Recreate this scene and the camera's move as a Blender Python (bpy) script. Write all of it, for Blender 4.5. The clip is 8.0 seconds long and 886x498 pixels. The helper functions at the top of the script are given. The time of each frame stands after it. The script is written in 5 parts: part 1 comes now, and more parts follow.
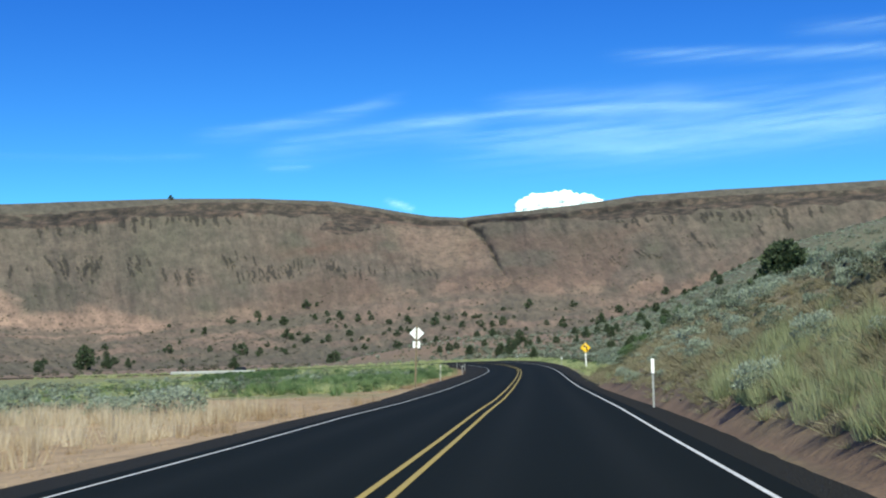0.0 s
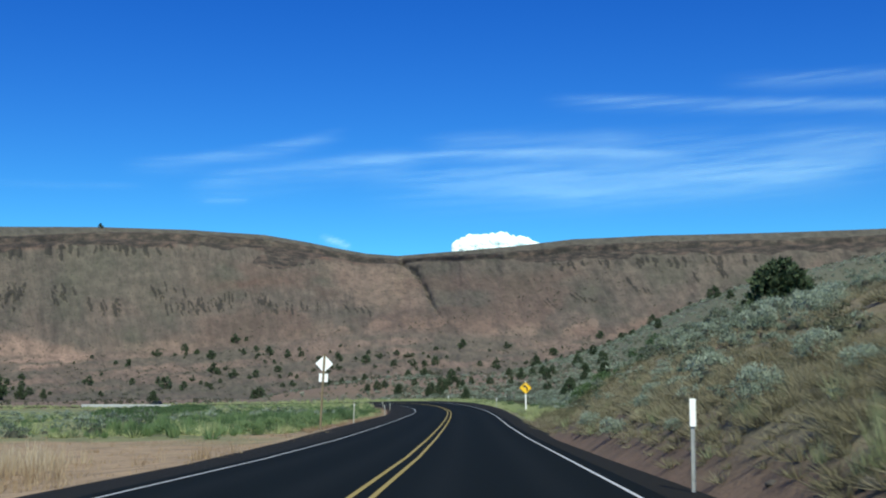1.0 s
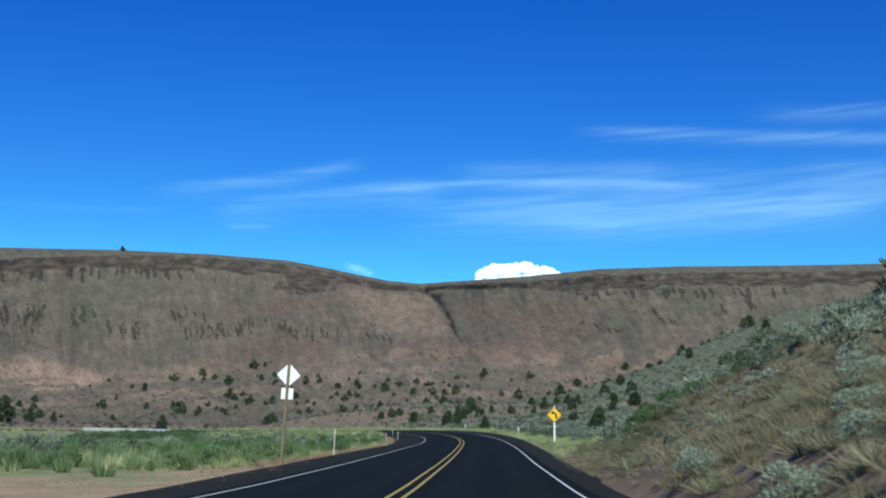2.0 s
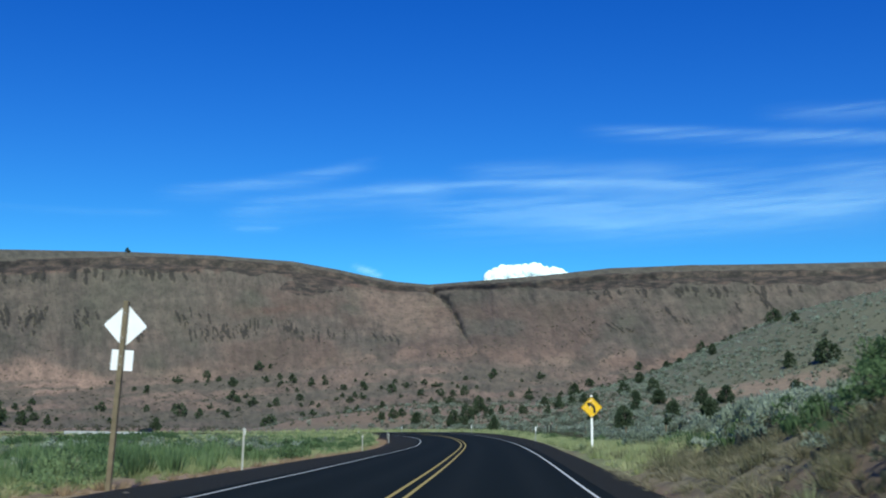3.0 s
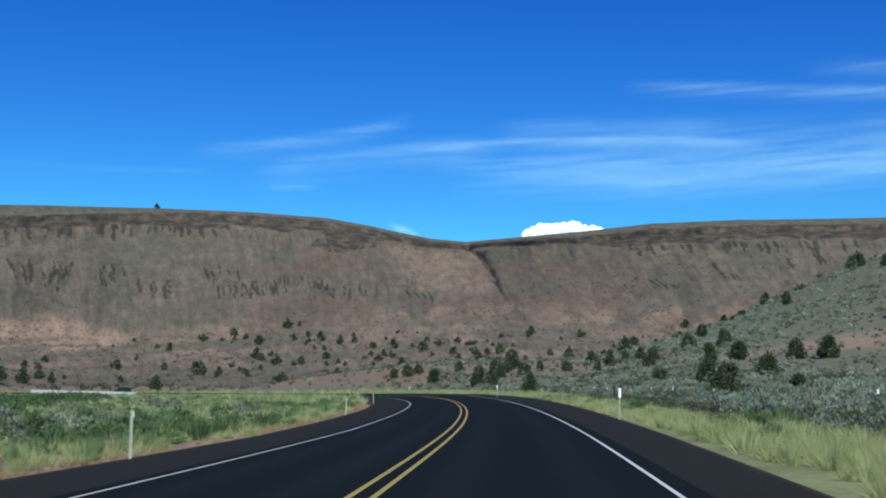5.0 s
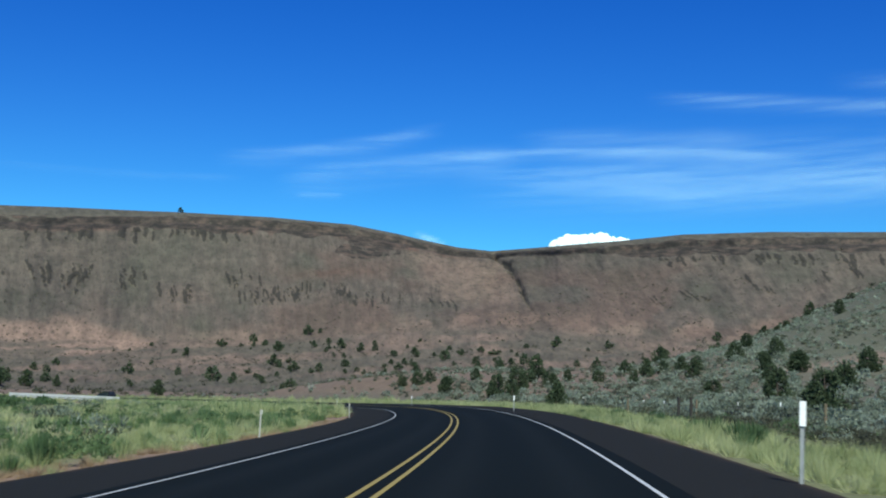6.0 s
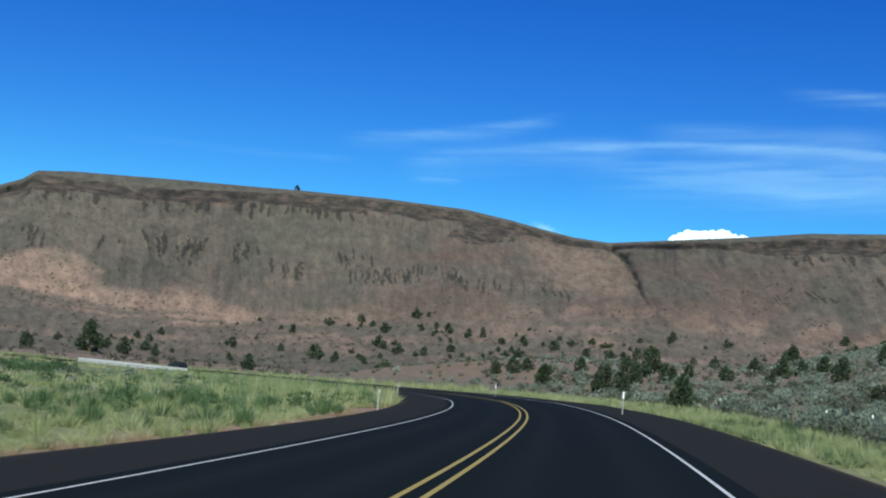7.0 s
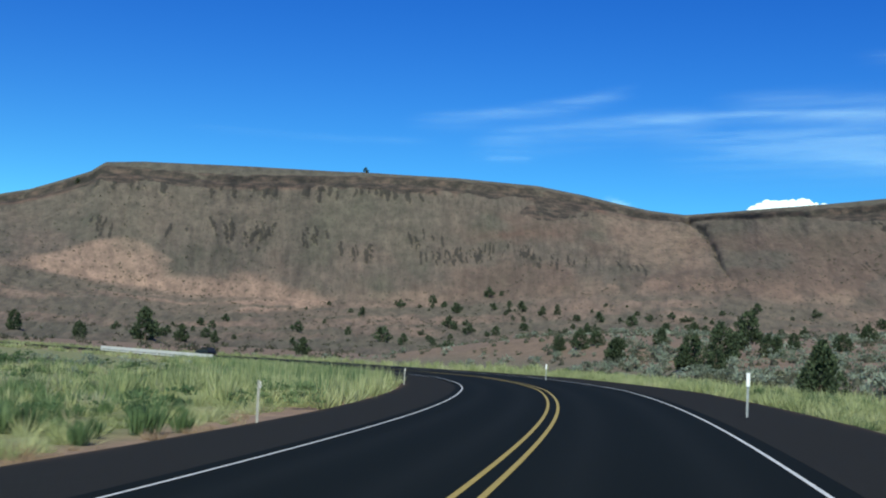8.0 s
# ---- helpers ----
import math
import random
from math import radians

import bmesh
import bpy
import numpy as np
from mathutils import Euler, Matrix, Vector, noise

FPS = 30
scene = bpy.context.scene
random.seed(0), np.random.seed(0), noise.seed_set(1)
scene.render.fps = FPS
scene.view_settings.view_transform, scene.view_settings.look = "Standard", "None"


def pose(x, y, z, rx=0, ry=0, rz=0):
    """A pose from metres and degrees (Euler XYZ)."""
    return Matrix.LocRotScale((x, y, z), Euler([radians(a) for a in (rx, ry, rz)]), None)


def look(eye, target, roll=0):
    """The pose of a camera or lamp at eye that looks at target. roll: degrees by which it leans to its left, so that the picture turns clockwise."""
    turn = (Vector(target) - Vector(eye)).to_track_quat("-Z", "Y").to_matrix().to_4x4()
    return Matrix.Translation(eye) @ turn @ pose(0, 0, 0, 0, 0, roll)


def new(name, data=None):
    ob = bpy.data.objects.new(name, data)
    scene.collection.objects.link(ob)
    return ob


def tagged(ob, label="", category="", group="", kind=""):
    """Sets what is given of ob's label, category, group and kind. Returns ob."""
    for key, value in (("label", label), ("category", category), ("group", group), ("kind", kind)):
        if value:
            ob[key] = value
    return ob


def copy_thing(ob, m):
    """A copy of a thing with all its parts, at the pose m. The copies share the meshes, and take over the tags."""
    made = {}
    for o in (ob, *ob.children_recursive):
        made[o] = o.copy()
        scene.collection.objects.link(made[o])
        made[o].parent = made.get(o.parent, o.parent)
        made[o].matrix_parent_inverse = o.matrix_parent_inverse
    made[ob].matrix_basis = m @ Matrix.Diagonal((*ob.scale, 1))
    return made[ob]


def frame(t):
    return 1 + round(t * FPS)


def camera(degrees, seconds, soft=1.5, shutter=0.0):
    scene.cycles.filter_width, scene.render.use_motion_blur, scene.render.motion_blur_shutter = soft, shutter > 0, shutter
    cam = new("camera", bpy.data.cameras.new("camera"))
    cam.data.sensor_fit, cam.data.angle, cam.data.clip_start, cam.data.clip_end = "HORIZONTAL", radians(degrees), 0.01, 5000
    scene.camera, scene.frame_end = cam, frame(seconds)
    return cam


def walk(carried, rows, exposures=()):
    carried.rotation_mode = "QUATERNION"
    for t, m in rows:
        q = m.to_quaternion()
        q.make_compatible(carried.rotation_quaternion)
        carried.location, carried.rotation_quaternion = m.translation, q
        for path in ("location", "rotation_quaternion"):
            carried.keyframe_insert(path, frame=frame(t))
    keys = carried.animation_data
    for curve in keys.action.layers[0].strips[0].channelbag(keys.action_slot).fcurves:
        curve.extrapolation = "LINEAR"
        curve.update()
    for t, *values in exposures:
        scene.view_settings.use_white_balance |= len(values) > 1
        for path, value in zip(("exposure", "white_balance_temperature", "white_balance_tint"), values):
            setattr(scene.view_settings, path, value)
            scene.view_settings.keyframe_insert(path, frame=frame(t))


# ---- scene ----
# camera: a phone held in a car that drives along a two-lane highway
cam = camera(41.3, 8.0, 2.0, 0.15)
PATH = [  # seconds, x, y, z, tilt, roll, yaw
    (0.0, -1.068, 16.377, 1.508, 94.930, 1.903, 4.420),
    (0.5, -1.100, 23.112, 1.433, 95.514, 2.560, 0.741),
    (1.0, -1.106, 31.890, 1.260, 96.797, 0.449, 1.127),
    (1.5, -0.847, 39.955, 1.098, 98.026, -0.544, 1.927),
    (3.0, -0.619, 74.903, 0.569, 98.358, -0.359, 2.632),
    (3.5, -0.629, 87.790, 0.476, 98.317, -2.602, 4.206),
    (4.0, -0.579, 101.702, 0.472, 97.652, -1.444, 5.061),
    (4.5, -0.620, 114.330, 0.440, 96.329, -0.589, 4.362),
    (6.0, -0.919, 153.778, 0.181, 96.930, -1.619, 5.647),
    (6.5, -1.342, 167.531, 0.131, 96.934, -4.020, 8.102),
    (7.0, -1.912, 180.839, 0.158, 96.091, -4.810, 10.979),
    (7.5, -2.848, 195.041, 0.144, 95.394, -3.475, 12.936),
    (8.0, -4.119, 209.219, 0.201, 94.910, -3.279, 14.790),
]
EXPOSURES = [  # seconds, stops, white balance
    (0.0, 0.50, 7000.0, 3.0), (0.5, 0.18, 6800.0, 3.0), (1.0, 0.19, 6650.0, 3.0), (1.5, 0.22, 6500.0, 3.0), (3.0, 0.12, 6300.0, 3.0),
    (4.5, 0.17, 6500.0, 3.0), (6.0, 0.14, 6450.0, 3.0), (8.0, 0.17, 6700.0, 3.0)]
walk(cam, [(r[0], pose(*r[1:])) for r in PATH], EXPOSURES)

# ---------------------------------------------------------------- light
SUN_ELEVATION, SUN_FROM = 44.0, (0.20, -0.98)
world = bpy.data.worlds.new("world")
scene.world = world
world.use_nodes = True
wn = world.node_tree
sky = wn.nodes.new("ShaderNodeTexSky")
sky.sky_type, sky.sun_disc = "NISHITA", False
sky.sun_elevation = radians(SUN_ELEVATION)
sky.sun_rotation = math.atan2(SUN_FROM[0], SUN_FROM[1])
sky.altitude, sky.air_density, sky.dust_density, sky.ozone_density = 1400, 1.0, 0.1, 5.6
wn.nodes["Background"].inputs["Strength"].default_value = 0.112
deep = wn.nodes.new("ShaderNodeHueSaturation")  # clear, dry mountain air
deep.inputs["Saturation"].default_value = 1.31
wn.links.new(sky.outputs[0], deep.inputs["Color"])
tone = wn.nodes.new("ShaderNodeMix")
tone.data_type, tone.blend_type = "RGBA", "MULTIPLY"
tone.inputs[0].default_value = 1.0
tone.inputs[7].default_value = (0.77, 0.79, 1.045, 1)
wn.links.new(deep.outputs[0], tone.inputs[6])
# thin dry air: deeper blue overhead, paler and more cyan towards the horizon
parts = wn.nodes.new("ShaderNodeSeparateColor")
whole = wn.nodes.new("ShaderNodeCombineColor")
wn.links.new(tone.outputs[2], parts.inputs[0])
for band, power, gain in (("Red", 0.88, 0.80), ("Green", 1.4, 0.775), ("Blue", 1.0, 1.03)):
    bend = wn.nodes.new("ShaderNodeMath")
    bend.operation = "POWER"
    bend.inputs[1].default_value = power
    level = wn.nodes.new("ShaderNodeMath")
    level.operation = "MULTIPLY"
    level.inputs[1].default_value = gain
    wn.links.new(parts.outputs[band], bend.inputs[0])
    wn.links.new(bend.outputs[0], level.inputs[0])
    wn.links.new(level.outputs[0], whole.inputs[band])
wn.links.new(whole.outputs[0], wn.nodes["Background"].inputs["Color"])
sun_data = bpy.data.lights.new("sun", "SUN")
sun_data.energy, sun_data.angle, sun_data.color = 4.9, radians(0.53), (0.96, 0.965, 0.85)
sun = new("sun", sun_data)
_h = Vector((SUN_FROM[0], SUN_FROM[1], 0)).normalized()
sun.matrix_world = look(_h * 100 + Vector((0, 0, 100 * math.tan(radians(SUN_ELEVATION)))), (0, 0, 0))
scene.view_settings.exposure = 0.0

# ---------------------------------------------------------------- numeric helpers
rng = np.random.default_rng(7)


def smooth(t):
    t = np.clip(t, 0.0, 1.0)
    return t * t * (3 - 2 * t)


def lattice(ix, iy, seed):
    h = (ix.astype(np.int64) * 374761393 + iy.astype(np.int64) * 668265263 + seed * 974634777) & 0x7FFFFFFF
    h = ((h ^ (h >> 13)) * 1274126177) & 0x7FFFFFFF
    return ((h ^ (h >> 16)) & 0xFFFF) / 65535.0


def value_noise(x, y, seed=0):
    """Value noise in 0..1 over arrays."""
    x, y = np.asarray(x, float), np.asarray(y, float)
    ix, iy = np.floor(x), np.floor(y)
    fx, fy = smooth(x - ix), smooth(y - iy)
    a, b = lattice(ix, iy, seed), lattice(ix + 1, iy, seed)
    c, e = lattice(ix, iy + 1, seed), lattice(ix + 1, iy + 1, seed)
    return (a * (1 - fx) + b * fx) * (1 - fy) + (c * (1 - fx) + e * fx) * fy


def fbm(x, y, seed=0, octaves=4):
    total, amp, norm = 0.0, 1.0, 0.0
    for k in range(octaves):
        total = total + amp * value_noise(x * 2 ** k, y * 2 ** k, seed + 17 * k)
        norm += amp
        amp *= 0.5
    return total / norm


def array_mesh(name, verts, faces, materials, attributes=None, slots=None, smooth_faces=False):
    """A mesh from arrays: faces all triangles or all quads. attributes: name -> one float, or three, a vertex."""
    verts, faces = np.asarray(verts, np.float32), np.asarray(faces, np.int32)
    me = bpy.data.meshes.new(name)
    n, k = faces.shape
    me.vertices.add(len(verts))
    me.vertices.foreach_set("co", verts.ravel())
    me.loops.add(n * k)
    me.loops.foreach_set("vertex_index", faces.ravel())
    me.polygons.add(n)
    me.polygons.foreach_set("loop_start", np.arange(0, n * k, k, dtype=np.int32))
    me.polygons.foreach_set("loop_total", np.full(n, k, np.int32))
    for m in materials:
        me.materials.append(m)
    if slots is not None:
        me.polygons.foreach_set("material_index", np.asarray(slots, np.int32))
    if smooth_faces:
        me.polygons.foreach_set("use_smooth", np.ones(n, bool))
    me.update(calc_edges=True)
    for key, values in (attributes or {}).items():
        values = np.asarray(values, np.float32)
        if values.ndim == 1:
            me.attributes.new(key, "FLOAT", "POINT").data.foreach_set("value", values)
        else:
            me.attributes.new(key, "FLOAT_VECTOR", "POINT").data.foreach_set("vector", values.ravel())
    me.validate()
    return me


def grid_faces(rows, cols):
    i = np.arange(rows * cols).reshape(rows, cols)
    return np.stack([i[:-1, :-1], i[:-1, 1:], i[1:, 1:], i[1:, :-1]], -1).reshape(-1, 4)


def finish(bm, name, mats):
    me = bpy.data.meshes.new(name)
    bm.to_mesh(me)
    bm.free()
    for m in (mats if isinstance(mats, (list, tuple)) else [mats]):
        me.materials.append(m)
    return me


def part(name, bm, material, parent, label=""):
    ob = new(name, finish(bm, name, material))
    ob.parent = parent
    return tagged(ob, label)


# ---------------------------------------------------------------- materials
def nodes_of(name):
    m = bpy.data.materials.new(name)
    m.use_nodes = True
    nt = m.node_tree
    return m, nt, nt.nodes["Principled BSDF"]


def node(nt, kind, **values):
    n = nt.nodes.new(kind)
    for key, v in values.items():
        n.inputs[key.replace("_", " ")].default_value = v
    return n


def ramp(nt, source, stops):
    r = nt.nodes.new("ShaderNodeValToRGB")
    els = r.color_ramp.elements
    while len(els) < len(stops):
        els.new(0.5)
    for e, (p, c) in zip(els, stops):
        e.position, e.color = p, (*c, 1) if len(c) == 3 else c
    nt.links.new(source, r.inputs[0])
    return r.outputs[0]


def mix(nt, fac, a, b, blend="MIX"):
    m = nt.nodes.new("ShaderNodeMix")
    m.data_type, m.blend_type = "RGBA", blend
    for key, v in ((0, fac), (6, a), (7, b)):
        if isinstance(v, (int, float)):
            m.inputs[key].default_value = v
        elif isinstance(v, tuple):
            m.inputs[key].default_value = (*v, 1)
        else:
            nt.links.new(v, m.inputs[key])
    return m.outputs[2]


def math_node(nt, op, a, b=None):
    m = nt.nodes.new("ShaderNodeMath")
    m.operation = op
    for k, v in ((0, a), (1, b)):
        if v is None:
            continue
        if isinstance(v, (int, float)):
            m.inputs[k].default_value = v
        else:
            nt.links.new(v, m.inputs[k])
    return m.outputs[0]


def coords(nt, scale=(1, 1, 1), which="Object"):
    tc, mp = nt.nodes.new("ShaderNodeTexCoord"), nt.nodes.new("ShaderNodeMapping")
    mp.inputs["Scale"].default_value = scale
    nt.links.new(tc.outputs[which], mp.inputs[0])
    return mp.outputs[0]


def noise_tex(nt, vec, scale, detail=4.0, rough=0.55):
    n = node(nt, "ShaderNodeTexNoise", Scale=scale, Detail=detail, Roughness=rough)
    if vec is not None:
        nt.links.new(vec, n.inputs["Vector"])
    return n.outputs[0]


def bump(nt, bsdf, height, strength, distance):
    b = node(nt, "ShaderNodeBump", Strength=strength, Distance=distance)
    nt.links.new(height, b.inputs["Height"])
    nt.links.new(b.outputs[0], bsdf.inputs["Normal"])


def attribute(nt, name, out="Fac"):
    a = nt.nodes.new("ShaderNodeAttribute")
    a.attribute_name = name
    return a.outputs[out]


def plain(name, color, rough=0.6, metal=0.0, vary=0.25, scale=6.0, relief=0.15):
    m, nt, b = nodes_of(name)
    v = coords(nt)
    big, fine = noise_tex(nt, v, scale, 5), noise_tex(nt, v, scale * 9, 3)
    dark, light = tuple(c * (1 - vary) for c in color), tuple(min(1, c * (1 + vary)) for c in color)
    c = ramp(nt, big, [(0.3, dark), (0.7, light)])
    c = mix(nt, math_node(nt, "MULTIPLY", fine, 0.35), c, tuple(x * 0.6 for x in color))
    nt.links.new(c, b.inputs["Base Color"])
    b.inputs["Roughness"].default_value, b.inputs["Metallic"].default_value = rough, metal
    if relief:
        bump(nt, b, fine, relief, 0.01)
    return m


def leafy(name, stops, rough=0.7, through_light=0.25, toned=True):
    """Foliage: colour varied leaf by leaf and plant by plant."""
    m, nt, b = nodes_of(name)
    geo = nt.nodes.new("ShaderNodeNewGeometry")
    pick = geo.outputs["Random Per Island"]
    if toned:
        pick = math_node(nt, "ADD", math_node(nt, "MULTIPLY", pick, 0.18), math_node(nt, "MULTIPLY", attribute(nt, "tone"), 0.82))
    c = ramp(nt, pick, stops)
    big = noise_tex(nt, coords(nt), 0.35, 3)
    c = mix(nt, math_node(nt, "MULTIPLY", big, 0.45), c, stops[0][1])
    nt.links.new(c, b.inputs["Base Color"])
    b.inputs["Roughness"].default_value = rough
    tr = nt.nodes.new("ShaderNodeBsdfTranslucent")
    nt.links.new(c, tr.inputs["Color"])
    ms = nt.nodes.new("ShaderNodeMixShader")
    ms.inputs[0].default_value = through_light
    nt.links.new(b.outputs[0], ms.inputs[1])
    nt.links.new(tr.outputs[0], ms.inputs[2])
    nt.links.new(ms.outputs[0], nt.nodes["Material Output"].inputs["Surface"])
    return m


def make_asphalt():
    m, nt, b = nodes_of("asphalt")
    v = coords(nt)
    stones, patches = noise_tex(nt, v, 55, 3), noise_tex(nt, coords(nt, (0.5, 0.06, 1)), 1.2, 4)
    c = ramp(nt, stones, [(0.25, (0.0036, 0.0052, 0.0048)), (0.75, (0.0088, 0.0118, 0.0108))])
    c = mix(nt, math_node(nt, "MULTIPLY", patches, 0.5), c, (0.005, 0.0065, 0.006))
    track = attribute(nt, "wheel")
    c = mix(nt, math_node(nt, "MULTIPLY", track, 0.4), c, (0.015, 0.0175, 0.018))
    nt.links.new(c, b.inputs["Base Color"])
    b.inputs["Roughness"].default_value = 0.9
    b.inputs["Specular IOR Level"].default_value = 0.06
    bump(nt, b, stones, 0.3, 0.006)
    return m


def make_paint(name, color):
    m, nt, b = nodes_of(name)
    v = coords(nt)
    worn = ramp(nt, noise_tex(nt, v, 14, 5), [(0.3, (1, 1, 1)), (0.62, (0.0, 0.0, 0.0))])
    c = mix(nt, noise_tex(nt, v, 3, 3), color, tuple(x * 0.75 for x in color))
    c = mix(nt, math_node(nt, "MULTIPLY", worn, 0.35), c, (0.05, 0.05, 0.05))
    nt.links.new(c, b.inputs["Base Color"])
    b.inputs["Roughness"].default_value = 0.6
    return m


def make_gravel():
    m, nt, b = nodes_of("shoulder gravel")
    v = coords(nt)
    vor = node(nt, "ShaderNodeTexVoronoi", Scale=28.0)
    nt.links.new(v, vor.inputs["Vector"])
    fine, big = noise_tex(nt, v, 40, 3), noise_tex(nt, v, 0.5, 4)
    c = ramp(nt, fine, [(0.25, (0.0085, 0.0093, 0.0092)), (0.6, (0.0225, 0.0225, 0.0215)), (0.85, (0.072, 0.068, 0.062))])
    dirt = math_node(nt, "MULTIPLY", attribute(nt, "dirt"), ramp(nt, big, [(0.2, (0.5, 0.5, 0.5)), (0.7, (1, 1, 1))]))
    c = mix(nt, dirt, c, mix(nt, fine, (0.10, 0.062, 0.045), (0.19, 0.125, 0.09)))
    nt.links.new(c, b.inputs["Base Color"])
    b.inputs["Roughness"].default_value = 0.95
    b.inputs["Specular IOR Level"].default_value = 0.08
    bump(nt, b, vor.outputs["Distance"], 0.8, 0.03)
    return m


def make_soil():
    """Open ground: its earth colour differs from place to place, with fine grit."""
    m, nt, b = nodes_of("soil")
    v = coords(nt)
    fine, mid, big = noise_tex(nt, v, 7, 5), noise_tex(nt, v, 0.7, 5), noise_tex(nt, v, 0.06, 4)
    c = attribute(nt, "earth", "Vector")
    c = mix(nt, 1.0, c, ramp(nt, mid, [(0.25, (0.62, 0.62, 0.6)), (0.75, (1.3, 1.28, 1.22))]), "MULTIPLY")
    c = mix(nt, 1.0, c, ramp(nt, fine, [(0.3, (0.7, 0.7, 0.7)), (0.7, (1.2, 1.2, 1.2))]), "MULTIPLY")
    c = mix(nt, math_node(nt, "MULTIPLY", big, 0.3), c, (0.13, 0.10, 0.065))
    nt.links.new(c, b.inputs["Base Color"])
    b.inputs["Roughness"].default_value = 0.95
    bump(nt, b, fine, 0.6, 0.08)
    return m


def make_mesa():
    m, nt, b = nodes_of("mesa slope")
    a = nt.nodes.new("ShaderNodeAttribute")
    a.attribute_name = "flow"
    down = a.outputs["Vector"]
    slant = attribute(nt, "slant", "Vector")
    st = nt.nodes.new("ShaderNodeMapping")
    st.inputs["Scale"].default_value = (1.0, 1.1, 1.0)
    nt.links.new(slant, st.inputs[0])
    crag_map = nt.nodes.new("ShaderNodeMapping")
    crag_map.inputs["Scale"].default_value = (0.28, 0.075, 1.0)
    nt.links.new(slant, crag_map.inputs[0])
    crag_noise = noise_tex(nt, crag_map.outputs[0], 1.0, 5, 0.62)
    crag_noise.node.inputs["Distortion"].default_value = 0.5
    crags = ramp(nt, crag_noise, [(0.512, (0, 0, 0)), (0.54, (1, 1, 1))])
    rills = noise_tex(nt, st.outputs[0], 0.11, 6, 0.62)
    patches, grit = noise_tex(nt, down, 0.022, 6, 0.6), noise_tex(nt, st.outputs[0], 0.12, 5, 0.66)
    specks = noise_tex(nt, down, 0.34, 4, 0.65)
    c = ramp(nt, patches, [(0.34, (0.084, 0.080, 0.062)), (0.5, (0.116, 0.095, 0.079)), (0.66, (0.153, 0.115, 0.094))])
    c = mix(nt, math_node(nt, "MULTIPLY", rills, 0.35), c, (0.094, 0.088, 0.066))
    fine_map = nt.nodes.new("ShaderNodeMapping")
    fine_map.inputs["Scale"].default_value = (0.20, 0.045, 1.0)
    nt.links.new(slant, fine_map.inputs[0])
    c = mix(nt, 1.0, c, ramp(nt, noise_tex(nt, fine_map.outputs[0], 1.0, 5, 0.6), [(0.34, (0.80, 0.81, 0.81)), (0.5, (1, 1, 1)), (0.68, (1.13, 1.12, 1.11))]), "MULTIPLY")
    c = mix(nt, attribute(nt, "pink"), c, mix(nt, grit, (0.185, 0.132, 0.102), (0.345, 0.235, 0.175)))
    c = mix(nt, attribute(nt, "sage"), c, mix(nt, grit, (0.086, 0.080, 0.061), (0.128, 0.114, 0.088)))
    c = mix(nt, attribute(nt, "rust"), c, (0.135, 0.082, 0.064))
    c = mix(nt, 1.0, c, ramp(nt, grit, [(0.32, (0.73, 0.74, 0.75)), (0.68, (1.22, 1.21, 1.19))]), "MULTIPLY")
    shrub = ramp(nt, specks, [(0.57, (0, 0, 0)), (0.61, (1, 1, 1))])
    c = mix(nt, math_node(nt, "MULTIPLY", shrub, 0.55), c, (0.055, 0.056, 0.040))
    stone = mix(nt, grit, (0.020, 0.020, 0.018), (0.060, 0.054, 0.045))
    # rock holds the outcrops and the painted shade of the gully
    ragged = math_node(nt, "ADD", attribute(nt, "rock"), math_node(nt, "MULTIPLY", math_node(nt, "SUBTRACT", crag_noise, 0.5), 1.1))
    c = mix(nt, ramp(nt, ragged, [(0.22, (0, 0, 0)), (0.46, (0.84, 0.84, 0.84))]), c, stone)
    c = mix(nt, math_node(nt, "MULTIPLY", math_node(nt, "MULTIPLY", crags, attribute(nt, "crag")), 0.88), c, stone)
    column_map = nt.nodes.new("ShaderNodeMapping")
    column_map.inputs["Scale"].default_value = (0.085, 0.30, 1.0)
    nt.links.new(down, column_map.inputs[0])
    columns = ramp(nt, noise_tex(nt, column_map.outputs[0], 1.0, 6, 0.7), [(0.42, (0.030, 0.028, 0.025)), (0.53, (0.064, 0.052, 0.044)), (0.64, (0.118, 0.084, 0.066))])
    worn_rim = math_node(nt, "ADD", attribute(nt, "rim"), math_node(nt, "MULTIPLY", math_node(nt, "SUBTRACT", noise_tex(nt, column_map.outputs[0], 0.7, 5, 0.65), 0.5), 1.6))
    c = mix(nt, ramp(nt, worn_rim, [(0.40, (0, 0, 0)), (0.58, (0.9, 0.9, 0.9))]), c, columns)
    nt.links.new(c, b.inputs["Base Color"])
    b.inputs["Roughness"].default_value = 1.0
    b.inputs["Specular IOR Level"].default_value = 0.1
    bump(nt, b, math_node(nt, "ADD", math_node(nt, "MULTIPLY", specks, 0.4), grit), 0.6, 3.0)
    return m


def make_cloud(name, color):
    m, nt, b = nodes_of(name)
    d = nt.nodes.new("ShaderNodeBsdfDiffuse")
    d.inputs["Color"].default_value = (*color, 1)
    t = nt.nodes.new("ShaderNodeBsdfTransparent")
    ms = nt.nodes.new("ShaderNodeMixShader")
    nt.links.new(attribute(nt, "cover"), ms.inputs[0])
    nt.links.new(t.outputs[0], ms.inputs[1])
    nt.links.new(d.outputs[0], ms.inputs[2])
    nt.links.new(ms.outputs[0], nt.nodes["Material Output"].inputs["Surface"])
    return m


